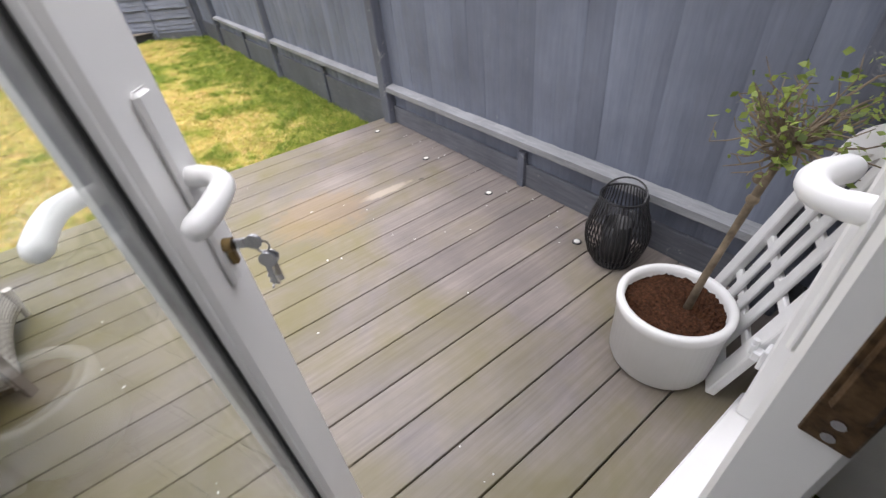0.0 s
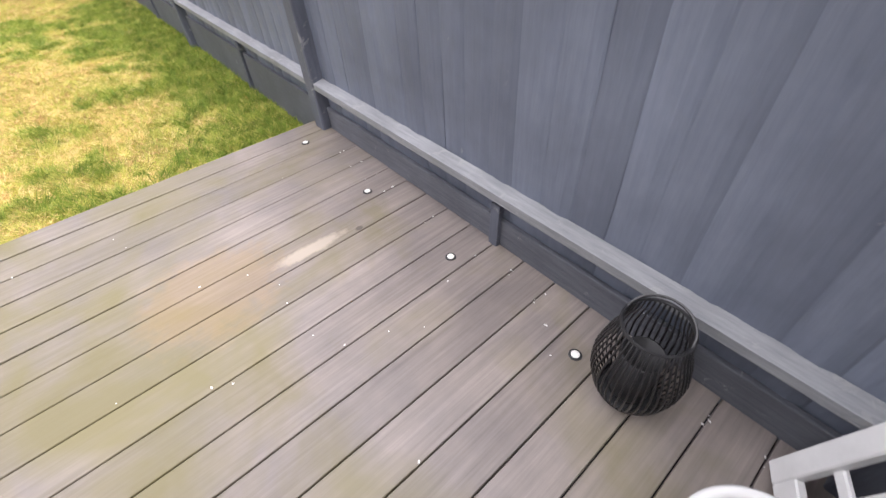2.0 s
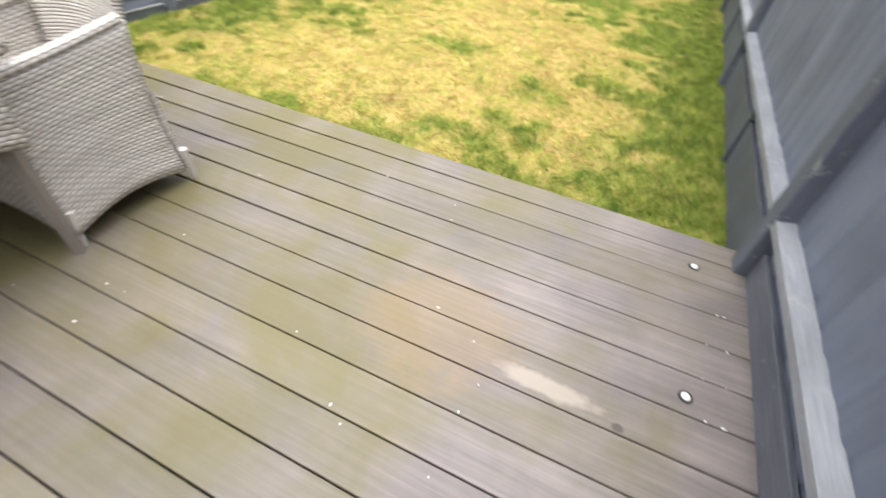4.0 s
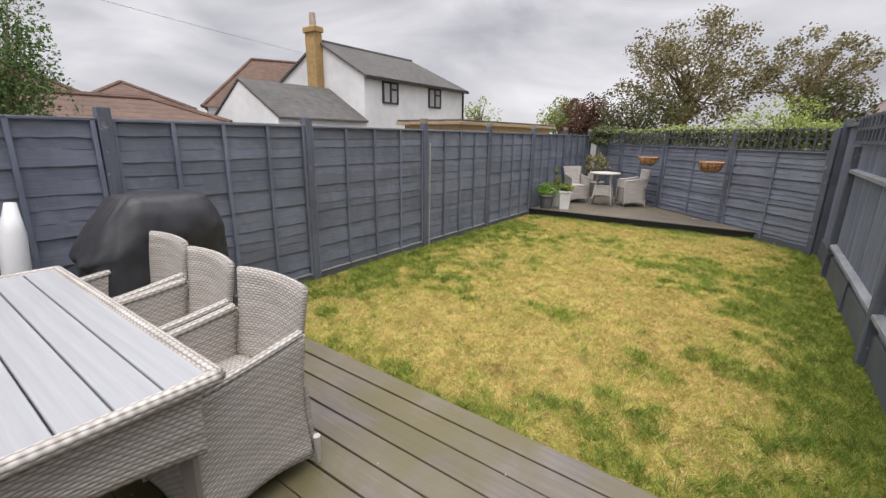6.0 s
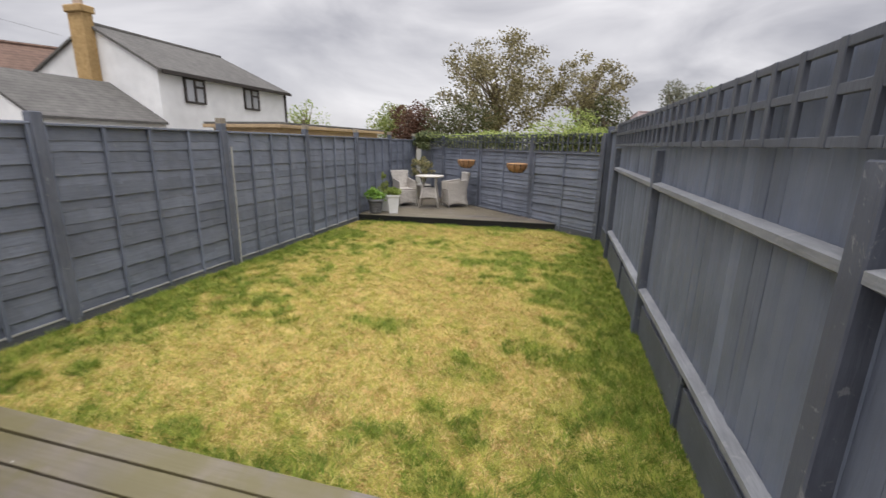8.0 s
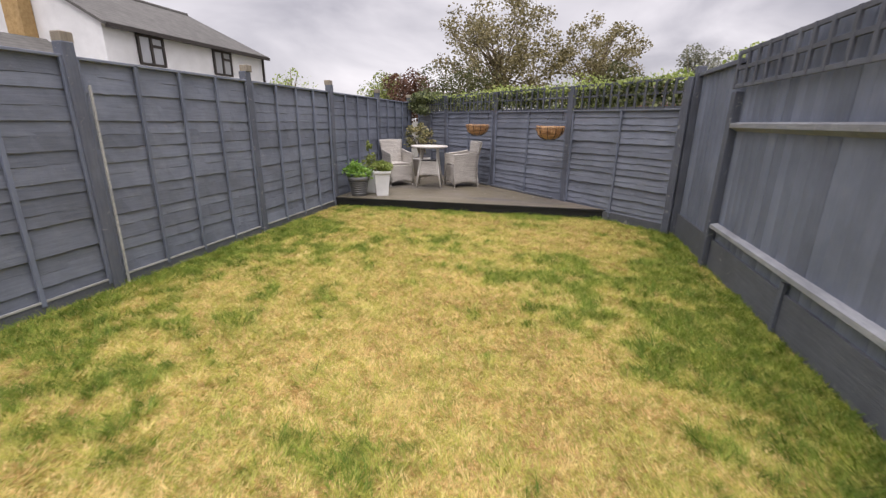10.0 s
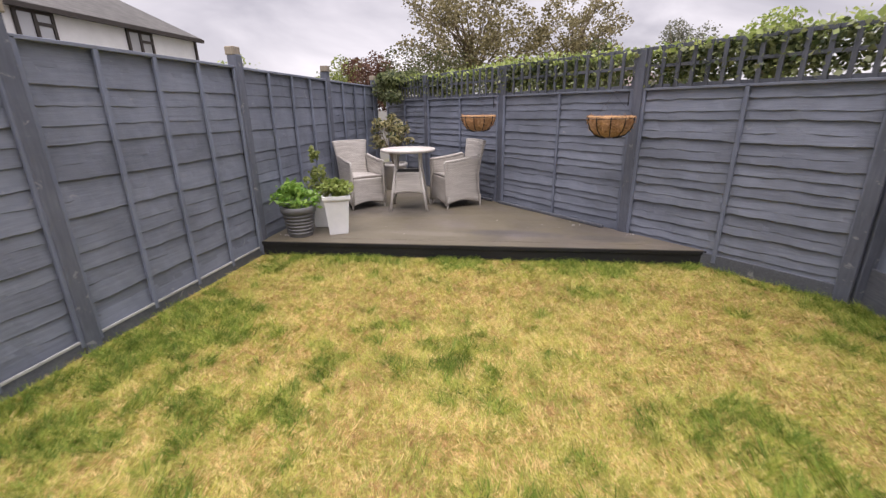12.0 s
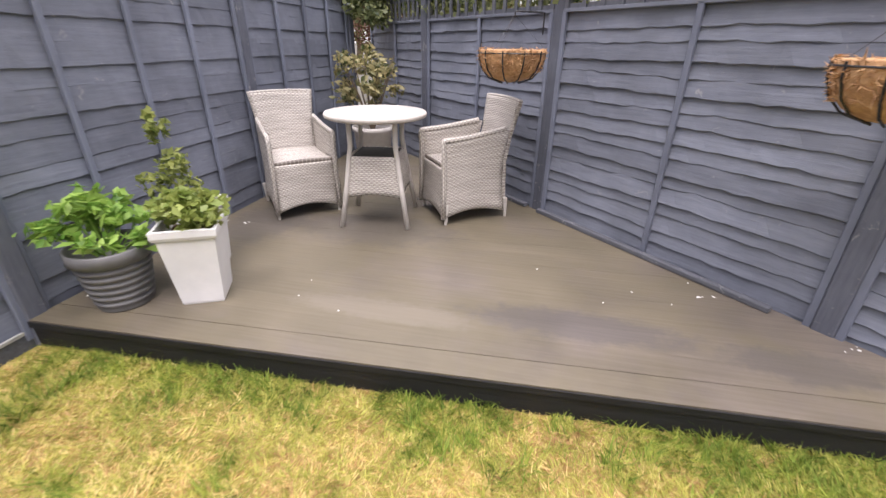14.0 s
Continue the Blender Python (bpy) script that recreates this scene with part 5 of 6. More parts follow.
# ---- covered barbecue ----
def barbecue():
    th = base("covered_barbecue", pose(-2.23, 2.22, DECK), "barbecue under a charcoal polyester cover", "barbecue")
    rngs = [(0.0, 0.40, 0.33), (0.10, 0.41, 0.34), (0.45, 0.43, 0.33), (0.66, 0.45, 0.32), (0.80, 0.45, 0.32), (0.86, 0.44, 0.31), (0.98, 0.40, 0.27), (1.055, 0.36, 0.23), (1.07, 0.32, 0.19), (1.078, 0.18, 0.10), (1.08, 0.04, 0.03)]
    bm = bmesh.new()
    n = 110
    hs, ys, xs = (np.array(c) for c in zip(*rngs))
    rings = []
    for z in np.concatenate([np.linspace(0, 1.04, 40), hs[-4:]]):
        ry, rx = float(np.interp(z, hs, ys)), float(np.interp(z, hs, xs))
        ring = []
        for k in range(n):
            a = 2 * math.pi * k / n
            ca, sa = math.cos(a), math.sin(a)
            sq = 1 / (abs(ca) ** 4.0 + abs(sa) ** 4.0) ** 0.25
            # hanging folds widen towards the hem; creases run across the lid
            hang = max(0.0, 1.05 - z)
            fold = hang * (0.055 * (1 - abs(math.sin(4.0 * a + 0.8 * z))) ** 2 + 0.030 * math.sin(11 * a + 2.0 * math.sin(2.5 * z)) * abs(math.sin(1.5 * a))) - 0.02
            fold += 0.050 * noise.noise(Vector((ca * 2.2, sa * 2.2, z * 2.6))) + 0.022 * (0.5 - abs(noise.noise(Vector((ca * 5, sa * 5, z * 6)))))
            x, y = (rx * sq + fold) * ca, (ry * sq + fold) * sa
            # the lid slopes down towards the side shelf
            zz = z - max(0.0, z - 0.62) * min(1.0, max(0.0, (-y - 0.16) / 0.30)) * 0.75
            zz += 0.030 * (0.4 - abs(noise.noise(Vector((x * 3.2, y * 3.2, 1.7))))) * min(1.0, z)
            ring.append(bm.verts.new((max(x, -0.50), y, float(zz))))
        rings.append(ring)
    for a, b in zip(rings, rings[1:]):
        for k in range(n):
            bm.faces.new((a[k], a[(k + 1) % n], b[(k + 1) % n], b[k]))
    bm.faces.new(rings[-1])
    for v in rings[0]:
        v.co.z = 0.05 + 0.03 * noise.noise(v.co * 4)
    part("cover", bm, cover_cloth, th, "", True)
    wheel = mesh_of(tube(bmesh.new(), [(0, -0.02, 0.045), (0, 0.02, 0.045)], 0.045, 20), "wheel", gasket)
    for x in (-0.22, 0.24):
        for y in (-0.30, 0.30):
            piece("wheel", wheel, th, pose(x, y, 0))


barbecue()


# ---- folded parasol by the fence ----
par = base("folded_parasol", pose(-2.60, 1.52, DECK), "folded parasol in a pale grey cover, leaning on the fence", "parasol")
part("cover", tube(bmesh.new(), [(0.06, 0, 0.12), (0.03, 0.01, 0.5), (-0.02, 0.05, 0.85), (-0.06, 0.08, 1.05)], [0.05, 0.075, 0.07, 0.03], 12), white_plastic, par, "", True)
part("foot", tube(bmesh.new(), [(0.07, 0, 0.0), (0.06, 0, 0.13)], 0.02, 10), grey_plastic, par)


# ---- round table on the rear deck ----
def round_table():
    th = base("round_table", pose(-1.70, 11.385, BACK, 0, 0, 18), "round pale rattan bistro table with lower shelf", "table")
    top = [(0.0, 0.715), (0.325, 0.715), (0.340, 0.722), (0.343, 0.738), (0.336, 0.750), (0.0, 0.752)]
    ob = part("tabletop", lathe(bmesh.new(), top, 48), slat_top2, th, "pale woven top", True)
    legp = [(0.325, 0, 0.0), (0.262, 0, 0.28), (0.212, 0, 0.55), (0.215, 0, 0.715)]
    leg = mesh_of(tube(bmesh.new(), legp, [0.017, 0.019, 0.017, 0.017], 8), "leg", pale_leg, True)
    for k in range(4):
        piece("leg", leg, th, pose(0, 0, 0, 0, 0, 45 + 90 * k - 8))
    q = 0.157
    for k in range(4):
        a = math.radians(90 * k - 8)
        ca, sa = math.cos(a), math.sin(a)

        def f(u, v, ca=ca, sa=sa):
            z = 0.205 + 0.025 * math.sin(math.pi * u) * (1 - v) + 0.275 * v
            r = 0.192 - 0.036 * v
            s = (2 * u - 1) * r
            return (ca * r - sa * s, sa * r + ca * s, z)

        sheet("skirt", f, 8, 8, 0.014, wicker, th)
    part("shelf", boxed((-0.145, -0.145, 0.468), (0.145, 0.145, 0.480), 0.003), gasket, th, "dark glass shelf").matrix_basis = pose(0, 0, 0, 0, 0, -8)


round_table()


# ---- planters ----
def leaf_part(th, cs, size, mat, seed, narrow=0.55, droop=0.1):
    o = new("leaves", leaf_mesh("leaves", cs, size, mat, seed, droop, narrow))
    o.parent = th
    return o


gp = base("round_planter", pose(-2.50, 9.99, BACK), "ribbed grey plastic pot on the rear deck", "plant pot")
prof = [(0.0, 0.0), (0.115, 0.0), (0.120, 0.01)]
for k in range(6):
    z = 0.03 + 0.035 * k
    prof += [(0.112 + 0.16 * z, z), (0.123 + 0.16 * z, z + 0.004), (0.124 + 0.16 * z, z + 0.019), (0.114 + 0.16 * z, z + 0.023)]
prof += [(0.160, 0.245), (0.172, 0.250), (0.174, 0.305), (0.164, 0.310), (0.156, 0.29), (0.150, 0.26), (0.0, 0.26)]
part("pot", lathe(bmesh.new(), prof, 40), grey_plastic, gp, "", True)
bush = base("leafy_plant", pose(-2.50, 9.99, BACK + 0.25), "bright green broad-leaved plant growing in the grey pot", "plant")
rng = np.random.default_rng(8)
stems = bmesh.new()
cs = []
for k in range(30):
    a, e = rng.uniform(0, 6.28), rng.uniform(0.15, 1.2)
    ln = rng.uniform(0.12, 0.26)
    tip = Vector((math.cos(a) * math.cos(e), math.sin(a) * math.cos(e), math.sin(e))) * ln
    tip.z += 0.06
    tube(stems, [(0.2 * tip.x, 0.2 * tip.y, 0.0), tip], [0.004, 0.002], 5)
    cs += [np.array(tip) + rng.normal(0, 0.022, 3) for _ in range(16)]
part("stems", stems, leaf_bright, bush)
leaf_part(bush, cs, 0.085, leaf_bright, 9, 0.42, 0.15)


def square_planter(m, label, h, top, foot):
    th = base("square_planter", m, label, "plant pot")
    bm = bmesh.new()

    def ring(hw, z):
        return [bm.verts.new((sx * hw, sy * hw, z)) for sx, sy in ((-1, -1), (1, -1), (1, 1), (-1, 1))]

    levels = [(foot, 0.0), (foot + 0.004, 0.012), (top - 0.016, h - 0.05), (top - 0.006, h - 0.045), (top, h - 0.03), (top, h), (top - 0.016, h + 0.002), (top - 0.024, h - 0.05), (top - 0.03, h - 0.06)]
    rings = [ring(w, z) for w, z in levels]
    for a, b in zip(rings, rings[1:]):
        for k in range(4):
            bm.faces.new((a[k], a[(k + 1) % 4], b[(k + 1) % 4], b[k]))
    bm.faces.new(rings[0][::-1])
    part("pot", bm, white_plastic, th)
    part("compost", boxed((-top + 0.032, -top + 0.032, h - 0.09), (top - 0.032, top - 0.032, h - 0.055)), soil, th)
    return th


square_planter(pose(-2.155, 10.14, BACK, 0, 0, 27), "tall tapered square white plastic planter", 0.40, 0.138, 0.090)
flowers = base("bedding_plant", pose(-2.155, 10.14, BACK + 0.36), "mixed green bedding plant filling the white planter", "plant")
leaf_part(flowers, clump(21, (0, 0, 0.095), (0.165, 0.165, 0.125), 560, 14, 0.2), 0.050, leaf_lime, 22, 0.75)
leaf_part(flowers, clump(23, (0.02, 0, 0.09), (0.15, 0.15, 0.11), 280, 9, 0.2), 0.045, leaf_mixed, 24, 0.75)
square_planter(pose(-2.40, 10.40, BACK, 0, 0, 10), "white plastic planter standing behind the others", 0.38, 0.14, 0.10)
shrub = base("small_shrub", pose(-2.42, 10.38, BACK + 0.32), "upright yellow-green variegated shrub", "plant")
leaf_part(shrub, np.concatenate([clump(25, (0, 0, 0.20), (0.17, 0.17, 0.20), 360, 9, 0.2), clump(26, (-0.05, 0, 0.44), (0.06, 0.06, 0.12), 120, 4, 0.1)]), 0.05, leaf_mixed, 27, 0.5, -0.3)

tub = base("corner_planter", pose(-2.28, 12.72, BACK), "pale round planter in the deck corner", "plant pot")
part("pot", lathe(bmesh.new(), [(0.0, 0.0), (0.15, 0.0), (0.19, 0.36), (0.205, 0.37), (0.205, 0.41), (0.18, 0.41), (0.175, 0.35), (0.0, 0.34)], 36), pale_leg, tub, "", True)
corner = base("variegated_shrub", pose(-2.28, 12.72, BACK + 0.34), "cream and green variegated shrub in the deck corner", "shrub")
stems = bmesh.new()
for k in range(14):
    a = 6.28 * k / 14
    tube(stems, [(0, 0, 0), (0.12 * math.cos(a), 0.12 * math.sin(a), 0.35), (0.24 * math.cos(a), 0.24 * math.sin(a), 0.62 + 0.1 * math.sin(3 * a))], [0.008, 0.006, 0.003], 5)
part("stems", stems, bark, corner)
leaf_part(corner, clump(31, (0, 0, 0.52), (0.37, 0.34, 0.38), 900, 24, 0.1, 0.7), 0.072, leaf_varieg, 32, 0.5, 0.1)


# ---- hanging baskets ----
def basket(m, label):
    th = base("hanging_basket", m, label, "basket", "hanging baskets")
    prof = [(0.0, -0.165), (0.07, -0.16), (0.13, -0.135), (0.17, -0.09), (0.19, -0.03), (0.196, 0.012), (0.186, 0.016), (0.178, -0.03), (0.155, -0.09), (0.10, -0.13), (0.0, -0.145)]
    bm = lathe(bmesh.new(), prof, 40)
    for v in bm.verts:
        v.co += v.co.normalized() * 0.016 * noise.noise(v.co * 20)
    part("liner", bm, coir, th, "frayed brown coir liner", True)
    for r, z in ((0.198, -0.004),):
        part("hoop", tube(bmesh.new(), [(r * math.cos(a), r * math.sin(a), z) for a in (2 * math.pi * k / 36 for k in range(37))], 0.0035, 6), black_metal, th)
    rib = mesh_of(tube(bmesh.new(), [(0.200, 0, 0.008), (0.197, 0, -0.04), (0.176, 0, -0.098), (0.132, 0, -0.146), (0.06, 0, -0.172)], 0.0042, 5), "rib", black_metal)
    for k in range(10):
        piece("rib", rib, th, pose(0, 0, 0, 0, 0, 36 * k + 8))
    fr = np.random.default_rng(77)
    fa, fz = fr.uniform(0, 6.283, 650), fr.uniform(-0.11, 0.022, 650)
    fradius = 0.196 - 0.55 * np.clip(-fz, 0, 1) ** 1.35
    fuzz = new("fringe", leaf_mesh("fringe", np.stack([fradius * np.cos(fa), fradius * np.sin(fa), fz], 1), 0.05, coir, 78, 0.0, 0.10))
    fuzz.parent = th
    chains = bmesh.new()
    for k in range(3):
        a = 2.1 * k
        tube(chains, [(0.198 * math.cos(a), 0.198 * math.sin(a), 0.01), (0, 0, 0.20)], 0.0010, 4)
    part("chains", chains, black_metal, th)
    part("bracket", tube(bmesh.new(), [(0, 0, 0.20), (0.0, 0.0, 0.215), (0.02, 0.02, 0.22), (0.155, 0.155, 0.22), (0.165, 0.165, 0.22), (0.165, 0.165, 0.10)], 0.005, 6), black_metal, th)


basket(pose(0.47, 10.26, 1.268), "coir-lined wire hanging basket, empty, on the back fence")
basket(pose(-0.83, 11.47, 1.268), "coir-lined wire hanging basket, empty, on the back fence")


# ---- ivy on the back trellis ----
ivy = base("ivy", pose(0, 0, 0), "dark green ivy grown through the back trellis", "ivy", kind="stuff")
rng = np.random.default_rng(41)
n = 14000
t = rng.uniform(0.02, 1.0, n)
dens = np.clip(0.35 + 0.9 * np.sin(t * 9 + 0.5) ** 2 - 0.25 * (t < 0.12), 0.15, 1)
keep = rng.uniform(0, 1, n) < dens
t = t[keep]
n = len(t)
off = rng.normal(0.07, 0.06, n)
z = 1.53 + 0.33 * rng.beta(1.6, 1.4, n) + 0.05 * np.sin(t * 17) * rng.uniform(0, 1, n) + 0.10 * (t > 0.86)
pts = np.stack([CORNER_R.x + run.x * t - normal_b.x * off, CORNER_R.y + run.y * t - normal_b.y * off, z], 1)
leaf_part(ivy, pts, 0.047, leaf_ivy, 42, 0.85, 0.5)
top_n = 3600
t = rng.uniform(0.0, 1.0, top_n)
z = 1.80 + np.abs(rng.normal(0, 0.045, top_n)) + 0.09 * np.clip(np.sin(t * 13 + 1), 0, 1) * rng.uniform(0, 1, top_n)
off = rng.normal(0.22, 0.16, top_n)
pts = np.stack([CORNER_R.x + run.x * t - normal_b.x * off, CORNER_R.y + run.y * t - normal_b.y * off, z], 1)
hedge = base("hedge", pose(0, 0, 0), "light green hedge growth behind the trellis", "hedge", kind="stuff")
leaf_part(hedge, pts, 0.050, leaf_lime, 43, 0.8, 0.2)
hang = clump(44, (-2.45, 13.55, 1.72), (0.40, 0.35, 0.32), 1700, 12, 0.2)
leaf_part(ivy, hang, 0.055, leaf_ivy, 45, 0.8, 0.5)


# ---- neighbouring houses ----
def prism(bm, ring, z0, z1):
    a = [bm.verts.new((x, y, z0)) for x, y in ring]
    b = [bm.verts.new((x, y, z1)) for x, y in ring]
    bm.faces.new(a[::-1])
    bm.faces.new(b)
    for k in range(len(ring)):
        j = (k + 1) % len(ring)
        bm.faces.new((a[k], a[j], b[j], b[k]))
    return bm


def solid(verts, faces):
    bm = bmesh.new()
    vs = [bm.verts.new(v) for v in verts]
    for f in faces:
        bm.faces.new([vs[k] for k in f])
    bmesh.ops.recalc_face_normals(bm, faces=bm.faces)
    return bm


def window_unit(parent, m, w, h):
    wn = part("window", boxed((-w / 2, -0.05, 0), (w / 2, 0.02, 0.08), 0.01), dark_trim, parent, "dark-framed casement window")
    wn.matrix_basis = m
    bars = bmesh.new()
    for lo, hi in (((-w / 2, -0.05, 0.08), (-w / 2 + 0.09, 0.02, h)), ((w / 2 - 0.09, -0.05, 0.08), (w / 2, 0.02, h)), ((-w / 2 + 0.09, -0.05, h - 0.09), (w / 2 - 0.09, 0.02, h)),
                   ((-0.05, -0.05, 0.08), (0.05, 0.02, h - 0.09)), ((0.05, -0.05, h * 0.62), (w / 2 - 0.09, 0.02, h * 0.62 + 0.09))):
        box(bars, lo, hi)
    part("window_frame", bars, dark_trim, wn)
    p = part("pane", boxed((-w / 2 + 0.09, -0.01, 0.08), (w / 2 - 0.09, 0.0, h - 0.09)), pane_mat, wn, "grey reflecting window glass")


pane_mat, pnt, pb = material("dark_window_glass", 0.05)
pb.inputs["Base Color"].default_value = (0.42, 0.43, 0.45, 1)
pb.inputs["Specular IOR Level"].default_value = 1.0


def cottage():
    th = base("cottage", pose(0, 0, 0), "white rendered cottage with grey slate roof and brick chimney", "house")
    x0, x1, xr, y0, y1, ze, zr = -20.3, -14.0, -17.05, 15.6, 23.7, 4.38, 5.92
    walls = solid([(x0, y0, 0), (x1, y0, 0), (x1, y1, 0), (x0, y1, 0), (x0, y0, ze), (x1, y0, ze), (x1, y1, ze), (x0, y1, ze), (xr, y0, zr)],
                  [(0, 1, 2, 3), (0, 1, 5, 8, 4), (1, 2, 6, 5), (2, 3, 7, 6), (3, 0, 4, 7), (4, 8, 5), (4, 5, 6, 7)][:5] + [(4, 8, 5, 6, 7)])
    part("wall", walls, render_wall, th, "white rendered wall")
    e = 0.12
    yh = y1 - 1.2
    roof = bmesh.new()
    outer = [(x1 + 0.22, y0 - e, ze - 0.10), (x1 + 0.22, y1 + 0.2, ze - 0.10), (xr, yh, zr + 0.10), (xr, y0 - e, zr + 0.10), (x0 - 0.22, y0 - e, ze - 0.10), (x0 - 0.22, y1 + 0.2, ze - 0.10)]
    vs = [roof.verts.new(p) for p in outer]
    lo = [roof.verts.new((p[0], p[1], p[2] - 0.10)) for p in outer]
    for q in ((0, 1, 2, 3), (3, 2, 5, 4), (1, 5, 2)):
        roof.faces.new([vs[k] for k in q])
        roof.faces.new([lo[k] for k in q][::-1])
    for a, b in ((0, 1), (1, 5), (5, 4), (4, 3), (3, 0)):
        roof.faces.new((vs[a], lo[a], lo[b], vs[b]))
    part("roof", roof, slate_roof, th, "weathered grey slate roof")
    part("gutter", boxed((x1 + 0.16, y0, ze - 0.26), (x1 + 0.30, y1 + 0.2, ze - 0.14)), dark_trim, th, "black gutter")
    part("downpipe", boxed((x1 + 0.02, y1 - 0.12, 0), (x1 + 0.10, y1 - 0.04, ze - 0.2)), dark_trim, th)
    part("ridge", tube(bmesh.new(), [(xr, y0 - e, zr + 0.10), (xr, yh, zr + 0.10)], 0.09, 6), slate_roof, th)
    for yc in (17.30, 20.85):
        window_unit(th, pose(x1 + 0.03, yc, 3.13, 0, 0, 90), 1.10, 1.02)
    ch = part("chimney", boxed((-17.52, y0 - 0.42, 2.0), (-16.78, y0 - 0.02, 6.32)), brick_mat, th, "yellow brick chimney stack")
    part("chimney_cap", boxed((-17.60, y0 - 0.50, 6.32), (-16.70, y0 + 0.06, 6.58), 0.03), brick_mat, ch)
    part("chimney_pot", tube(bmesh.new(), [(-17.15, y0 - 0.22, 6.58), (-17.15, y0 - 0.22, 7.2)], [0.17, 0.14], 14), mottled("pale_clay_pot", (0.42, 0.33, 0.26), (0.55, 0.45, 0.36), 5.0, 0.8), ch)
    # single-storey wing in front of the gable
    a0, a1, ar, b0, b1, we, wr = -18.7, -13.9, -16.45, 11.0, y0 - 0.01, 2.25, 3.70
    wing = solid([(a0, b0, 0), (a1, b0, 0), (a1, b1, 0), (a0, b1, 0), (a0, b0, we), (a1, b0, we), (a1, b1, we), (a0, b1, we), (ar, b0, wr), (ar, b1, wr)],
                 [(0, 1, 2, 3), (0, 1, 5, 8, 4), (2, 3, 7, 9, 6), (1, 2, 6, 5), (3, 0, 4, 7), (4, 8, 9, 7), (8, 5, 6, 9)])
    part("wing_wall", wing, render_wall, th)
    for sgn, xe in ((1, a1), (-1, a0)):
        rf = solid([(ar, b0 - 0.05, wr + 0.03), (ar, b1 - 0.02, wr + 0.03), (xe + sgn * 0.15, b1 - 0.02, we - 0.06), (xe + sgn * 0.15, b0 - 0.05, we - 0.06),
                    (ar, b0 - 0.05, wr + 0.12), (ar, b1 - 0.02, wr + 0.12), (xe + sgn * 0.15, b1 - 0.02, we + 0.03), (xe + sgn * 0.15, b0 - 0.05, we + 0.03)],
                   [(0, 1, 2, 3), (4, 5, 6, 7), (0, 1, 5, 4), (1, 2, 6, 5), (2, 3, 7, 6), (3, 0, 4, 7)])
        part("wing_roof", rf, slate_roof, th)
    part("flashing", boxed((ar + 0.4, y0 - 0.06, 2.2), (a1 + 0.1, y0 - 0.012, 2.3)), dark_trim, th)


cottage()


def hipped(name, m, w, d, ze, zr, label, hip, wall=render_wall, rf=clay_roof):
    """A house with its ridge along x."""
    th = base(name, m, label, "house")
    part("wall", boxed((-w / 2, -d / 2, 0), (w / 2, d / 2, ze)), wall, th)
    o_ = 0.3
    v = [(-w / 2 - o_, -d / 2 - o_, ze), (w / 2 + o_, -d / 2 - o_, ze), (w / 2 + o_, d / 2 + o_, ze), (-w / 2 - o_, d / 2 + o_, ze), (-w / 2 + hip, 0, zr), (w / 2 - hip, 0, zr)]
    part("roof", solid(v, [(0, 1, 5, 4), (1, 2, 5), (2, 3, 4, 5), (3, 0, 4), (3, 2, 1, 0)]), rf, th, "tiled roof")
    part("ridge_tiles", tube(bmesh.new(), [(-w / 2 + hip, 0, zr), (w / 2 - hip, 0, zr)], 0.13, 6), rf, th)
    for sx, sy in ((-1, -1), (1, -1), (1, 1), (-1, 1)):
        part("hip_tiles", tube(bmesh.new(), [(sx * (w / 2 - hip), 0, zr), (sx * (w / 2 + o_), sy * (d / 2 + o_), ze)], 0.12, 6), rf, th)
    return th


hipped("house", pose(-29, 21.5, 0, 0, 0, 62), 10, 9, 3.2, 6.8, "house with a brown tiled hipped roof beyond the cottage", 3.0)
hipped("bungalow", pose(-17.5, 6.1, 0, 0, 0, 88), 6.4, 5.0, 2.0, 2.80, "low bungalow with red-brown tiled roof", 1.2)
hipped("house", pose(-27, 10.4, 0, 0, 0, 80), 4.5, 6, 2.8, 4.15, "house with a small hipped tiled roof", 2.2)
hipped("house", pose(-27, 5.2, 0, 0, 0, 90), 7.0, 7, 2.6, 4.7, "house with a brown hipped roof behind the fence", 3.0)
hipped("house", pose(12.2, 66, 0, 0, 0, 20), 6, 6, 3.6, 6.2, "distant house with a pale tiled roof", 1.5, mottled("distant_brick", (0.30, 0.15, 0.10), (0.42, 0.23, 0.16), 3.0, 0.8), mottled("distant_roof", (0.20, 0.155, 0.15), (0.28, 0.22, 0.21), 2.0, 0.8))

shed = base("shed", pose(-8.0, 16.4, 0, 0, 0, 88), "timber shed with a flat felt roof behind the fence", "shed")
part("shed_wall", boxed((-3.4, -1.2, 0), (3.4, 1.2, 2.02)), timber, shed)
part("shed_roof", boxed((-3.6, -1.4, 2.12), (3.6, 1.4, 2.19), 0.01), slate_roof, shed)
part("shed_fascia", boxed((-3.62, -1.42, 2.02), (3.62, 1.42, 2.12), 0.01), timber, shed, "pale timber fascia")

wire = base("overhead_wire", pose(0, 0, 0), "thin black overhead telephone wire", "wire")
part("cable", tube(bmesh.new(), [Vector((-10, 3.77, 4.24)) + Vector((-8.18, 11.53, 1.30)) * (k / 8) + Vector((0, 0, 0.02 * (k - 4) ** 2 / 16)) for k in range(-6, 9)], 0.005, 5), grey_plastic, wire)


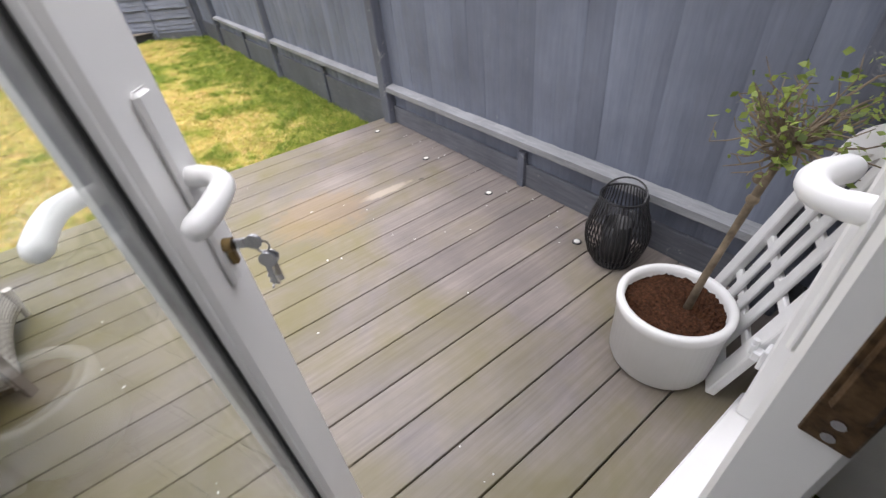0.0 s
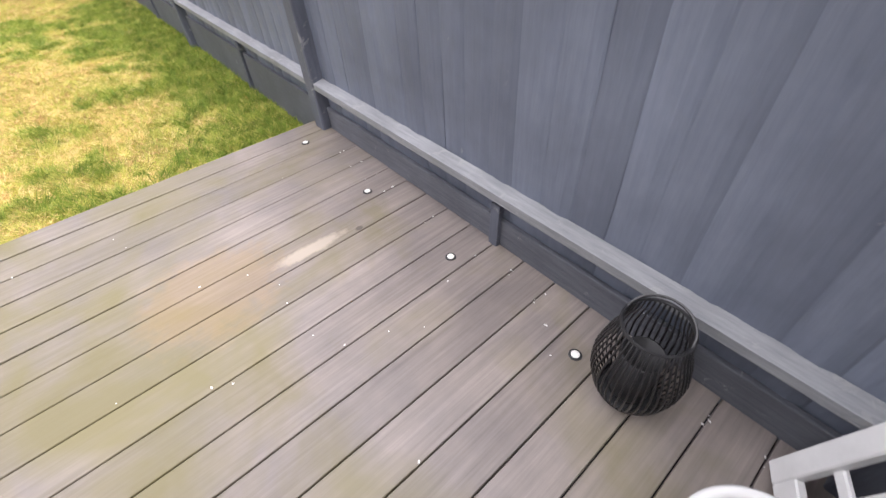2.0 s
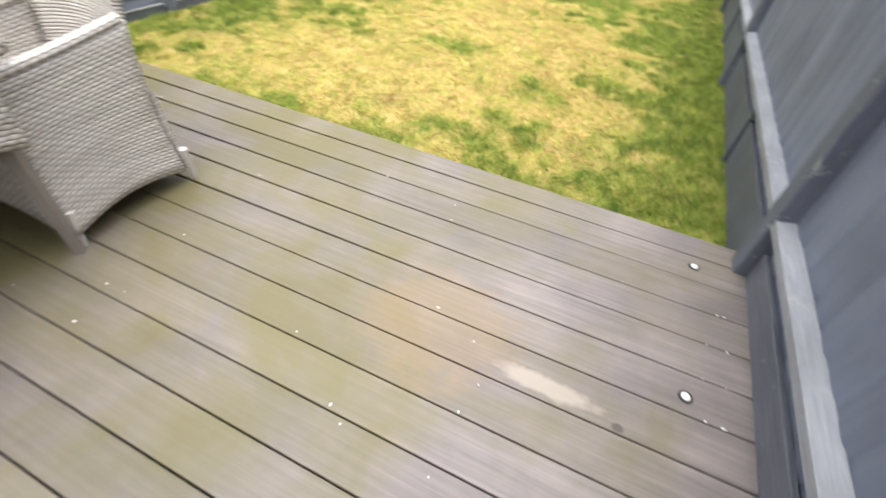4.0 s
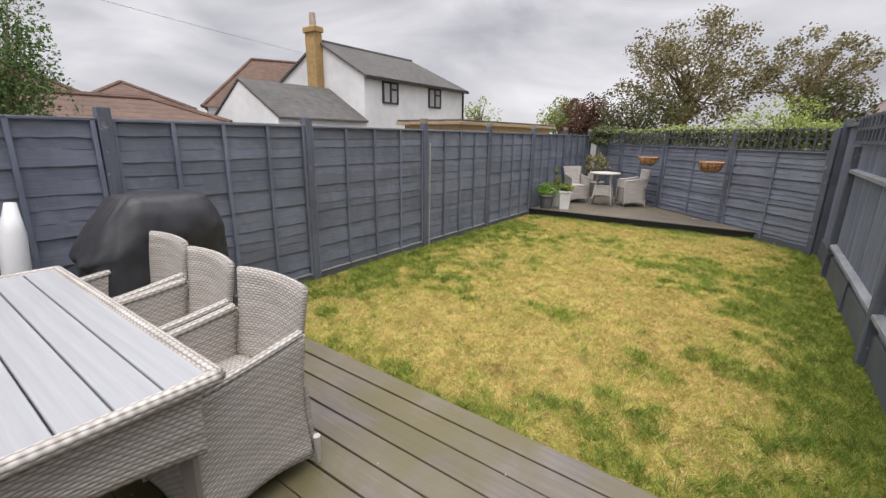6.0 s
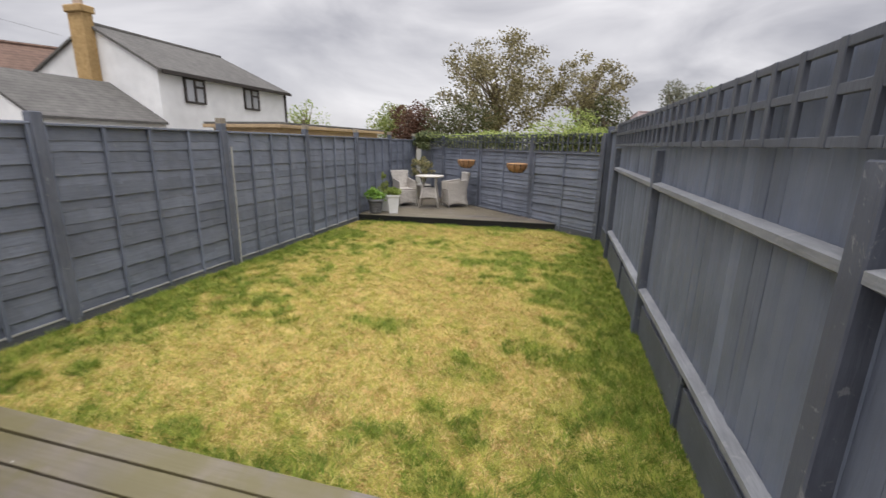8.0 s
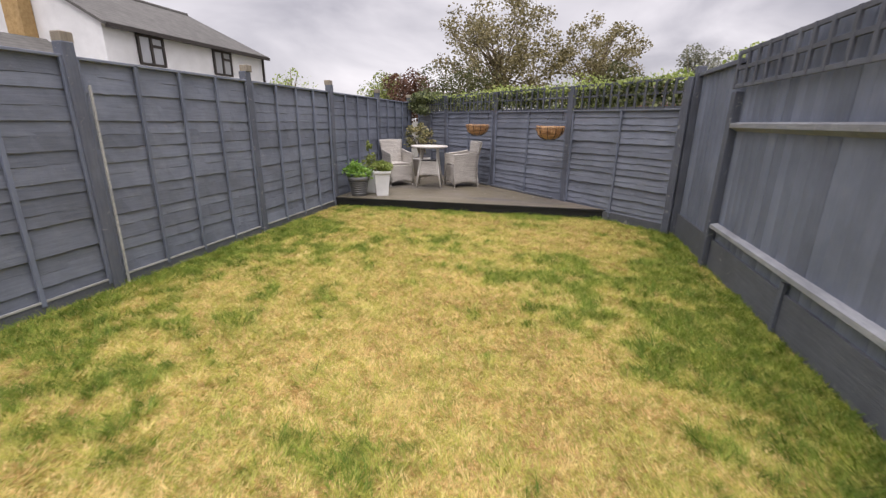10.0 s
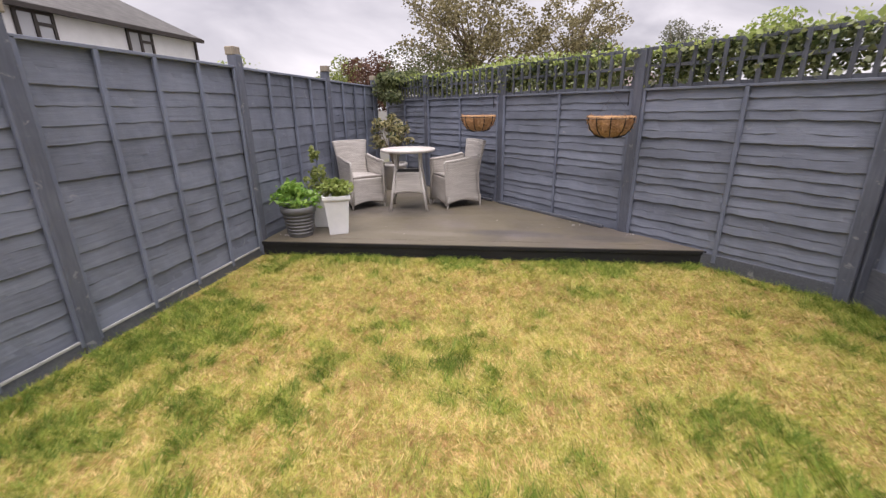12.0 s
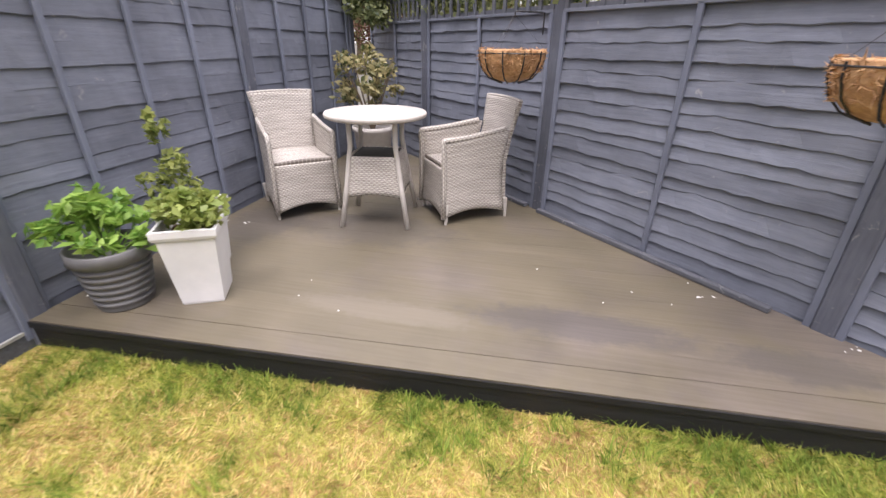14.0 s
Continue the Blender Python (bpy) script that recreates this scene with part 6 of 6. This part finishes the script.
# ---- trees ----
def tree(name, m, h, radii, label, mat, leaves, size, seed, lumps, low=0.35, trunk_r=0.22, hollow=0.4, narrow=0.6, spread=1.0):
    th = base(name, m, label, "tree")
    rng = np.random.default_rng(seed)
    zc = h - radii[2]
    tr = bmesh.new()
    tube(tr, [(0, 0, -0.02), (0.05, 0, h * 0.2), (-0.08, 0.04, h * 0.42), (0.05, -0.03, h * 0.62)], [trunk_r, trunk_r * 0.8, trunk_r * 0.6, trunk_r * 0.3], 9)
    cs = clump(seed, (0, 0, zc), radii, leaves, lumps, hollow, spread)
    for k in range(40):
        q = Vector(cs[int(rng.integers(0, len(cs)))])
        z0 = h * rng.uniform(0.18, 0.5)
        mid = Vector((q.x * 0.45, q.y * 0.45, z0 + (q.z - z0) * 0.6))
        tube(tr, [(0, 0, z0), mid, q], [trunk_r * 0.32, trunk_r * 0.2, trunk_r * 0.05], 5)
    part("trunk", tr, bark, th, "", True)
    lv = new("crown", leaf_mesh("crown", cs, size, mat, seed + 1, 0.1, narrow))
    lv.parent = th
    return th


tree("tree", pose(-3.9, 38, 0), 10.5, (5.4, 4.5, 4.2), "large broad tree with a thin olive crown", leaf_olive, 11500, 0.23, 101, 130, hollow=0.1, spread=0.50)
tree("tree", pose(3.0, 39.5, 0), 9.2, (3.7, 3.2, 3.2), "broad tree with a thin olive crown and open branches", leaf_olive, 5600, 0.22, 111, 74, hollow=0.1, spread=0.50)
tree("tree", pose(-10.2, 35, 0), 5.2, (2.6, 2.0, 2.3), "rounded tree with copper-red leaves", leaf_red, 5200, 0.20, 121, 30)
tree("tree", pose(-13.4, 38, 0), 5.3, (2.2, 2.0, 2.4), "tree with fresh green leaves", leaf_mixed, 3400, 0.20, 131, 24)
tree("tree", pose(-6.0, 33, 0), 5.4, (3.2, 1.8, 2.6), "dense dark green evergreen", leaf_dark, 5600, 0.18, 141, 34)
tree("tree", pose(-18.5, 33, 0), 4.9, (1.9, 1.8, 2.1), "thin light green young tree", leaf_lime, 950, 0.2, 151, 18)
tree("tree", pose(1.6, 31, 0), 3.9, (3.2, 1.6, 1.8), "light green shrubby tree", leaf_lime, 4200, 0.17, 161, 26)
tree("tree", pose(4.1, 34, 0), 5.3, (2.0, 1.6, 2.4), "dark and light green tree", leaf_dark, 3400, 0.19, 171, 22)
tree("tree", pose(9.6, 38, 0), 6.6, (2.3, 2.2, 2.6), "pale grey-green tree with thin twigs", leaf_grey, 5200, 0.2, 181, 30)
tree("tree", pose(6.8, 21.5, 0), 4.35, (1.4, 1.2, 1.5), "bright green shrub beyond the fence", leaf_lime, 1800, 0.15, 191, 14, trunk_r=0.1)
tree("tree", pose(-9.6, 2.85, 0), 4.9, (0.95, 0.95, 2.5), "tall green conifer behind the fence", leaf_conifer, 11000, 0.065, 201, 30, trunk_r=0.12)
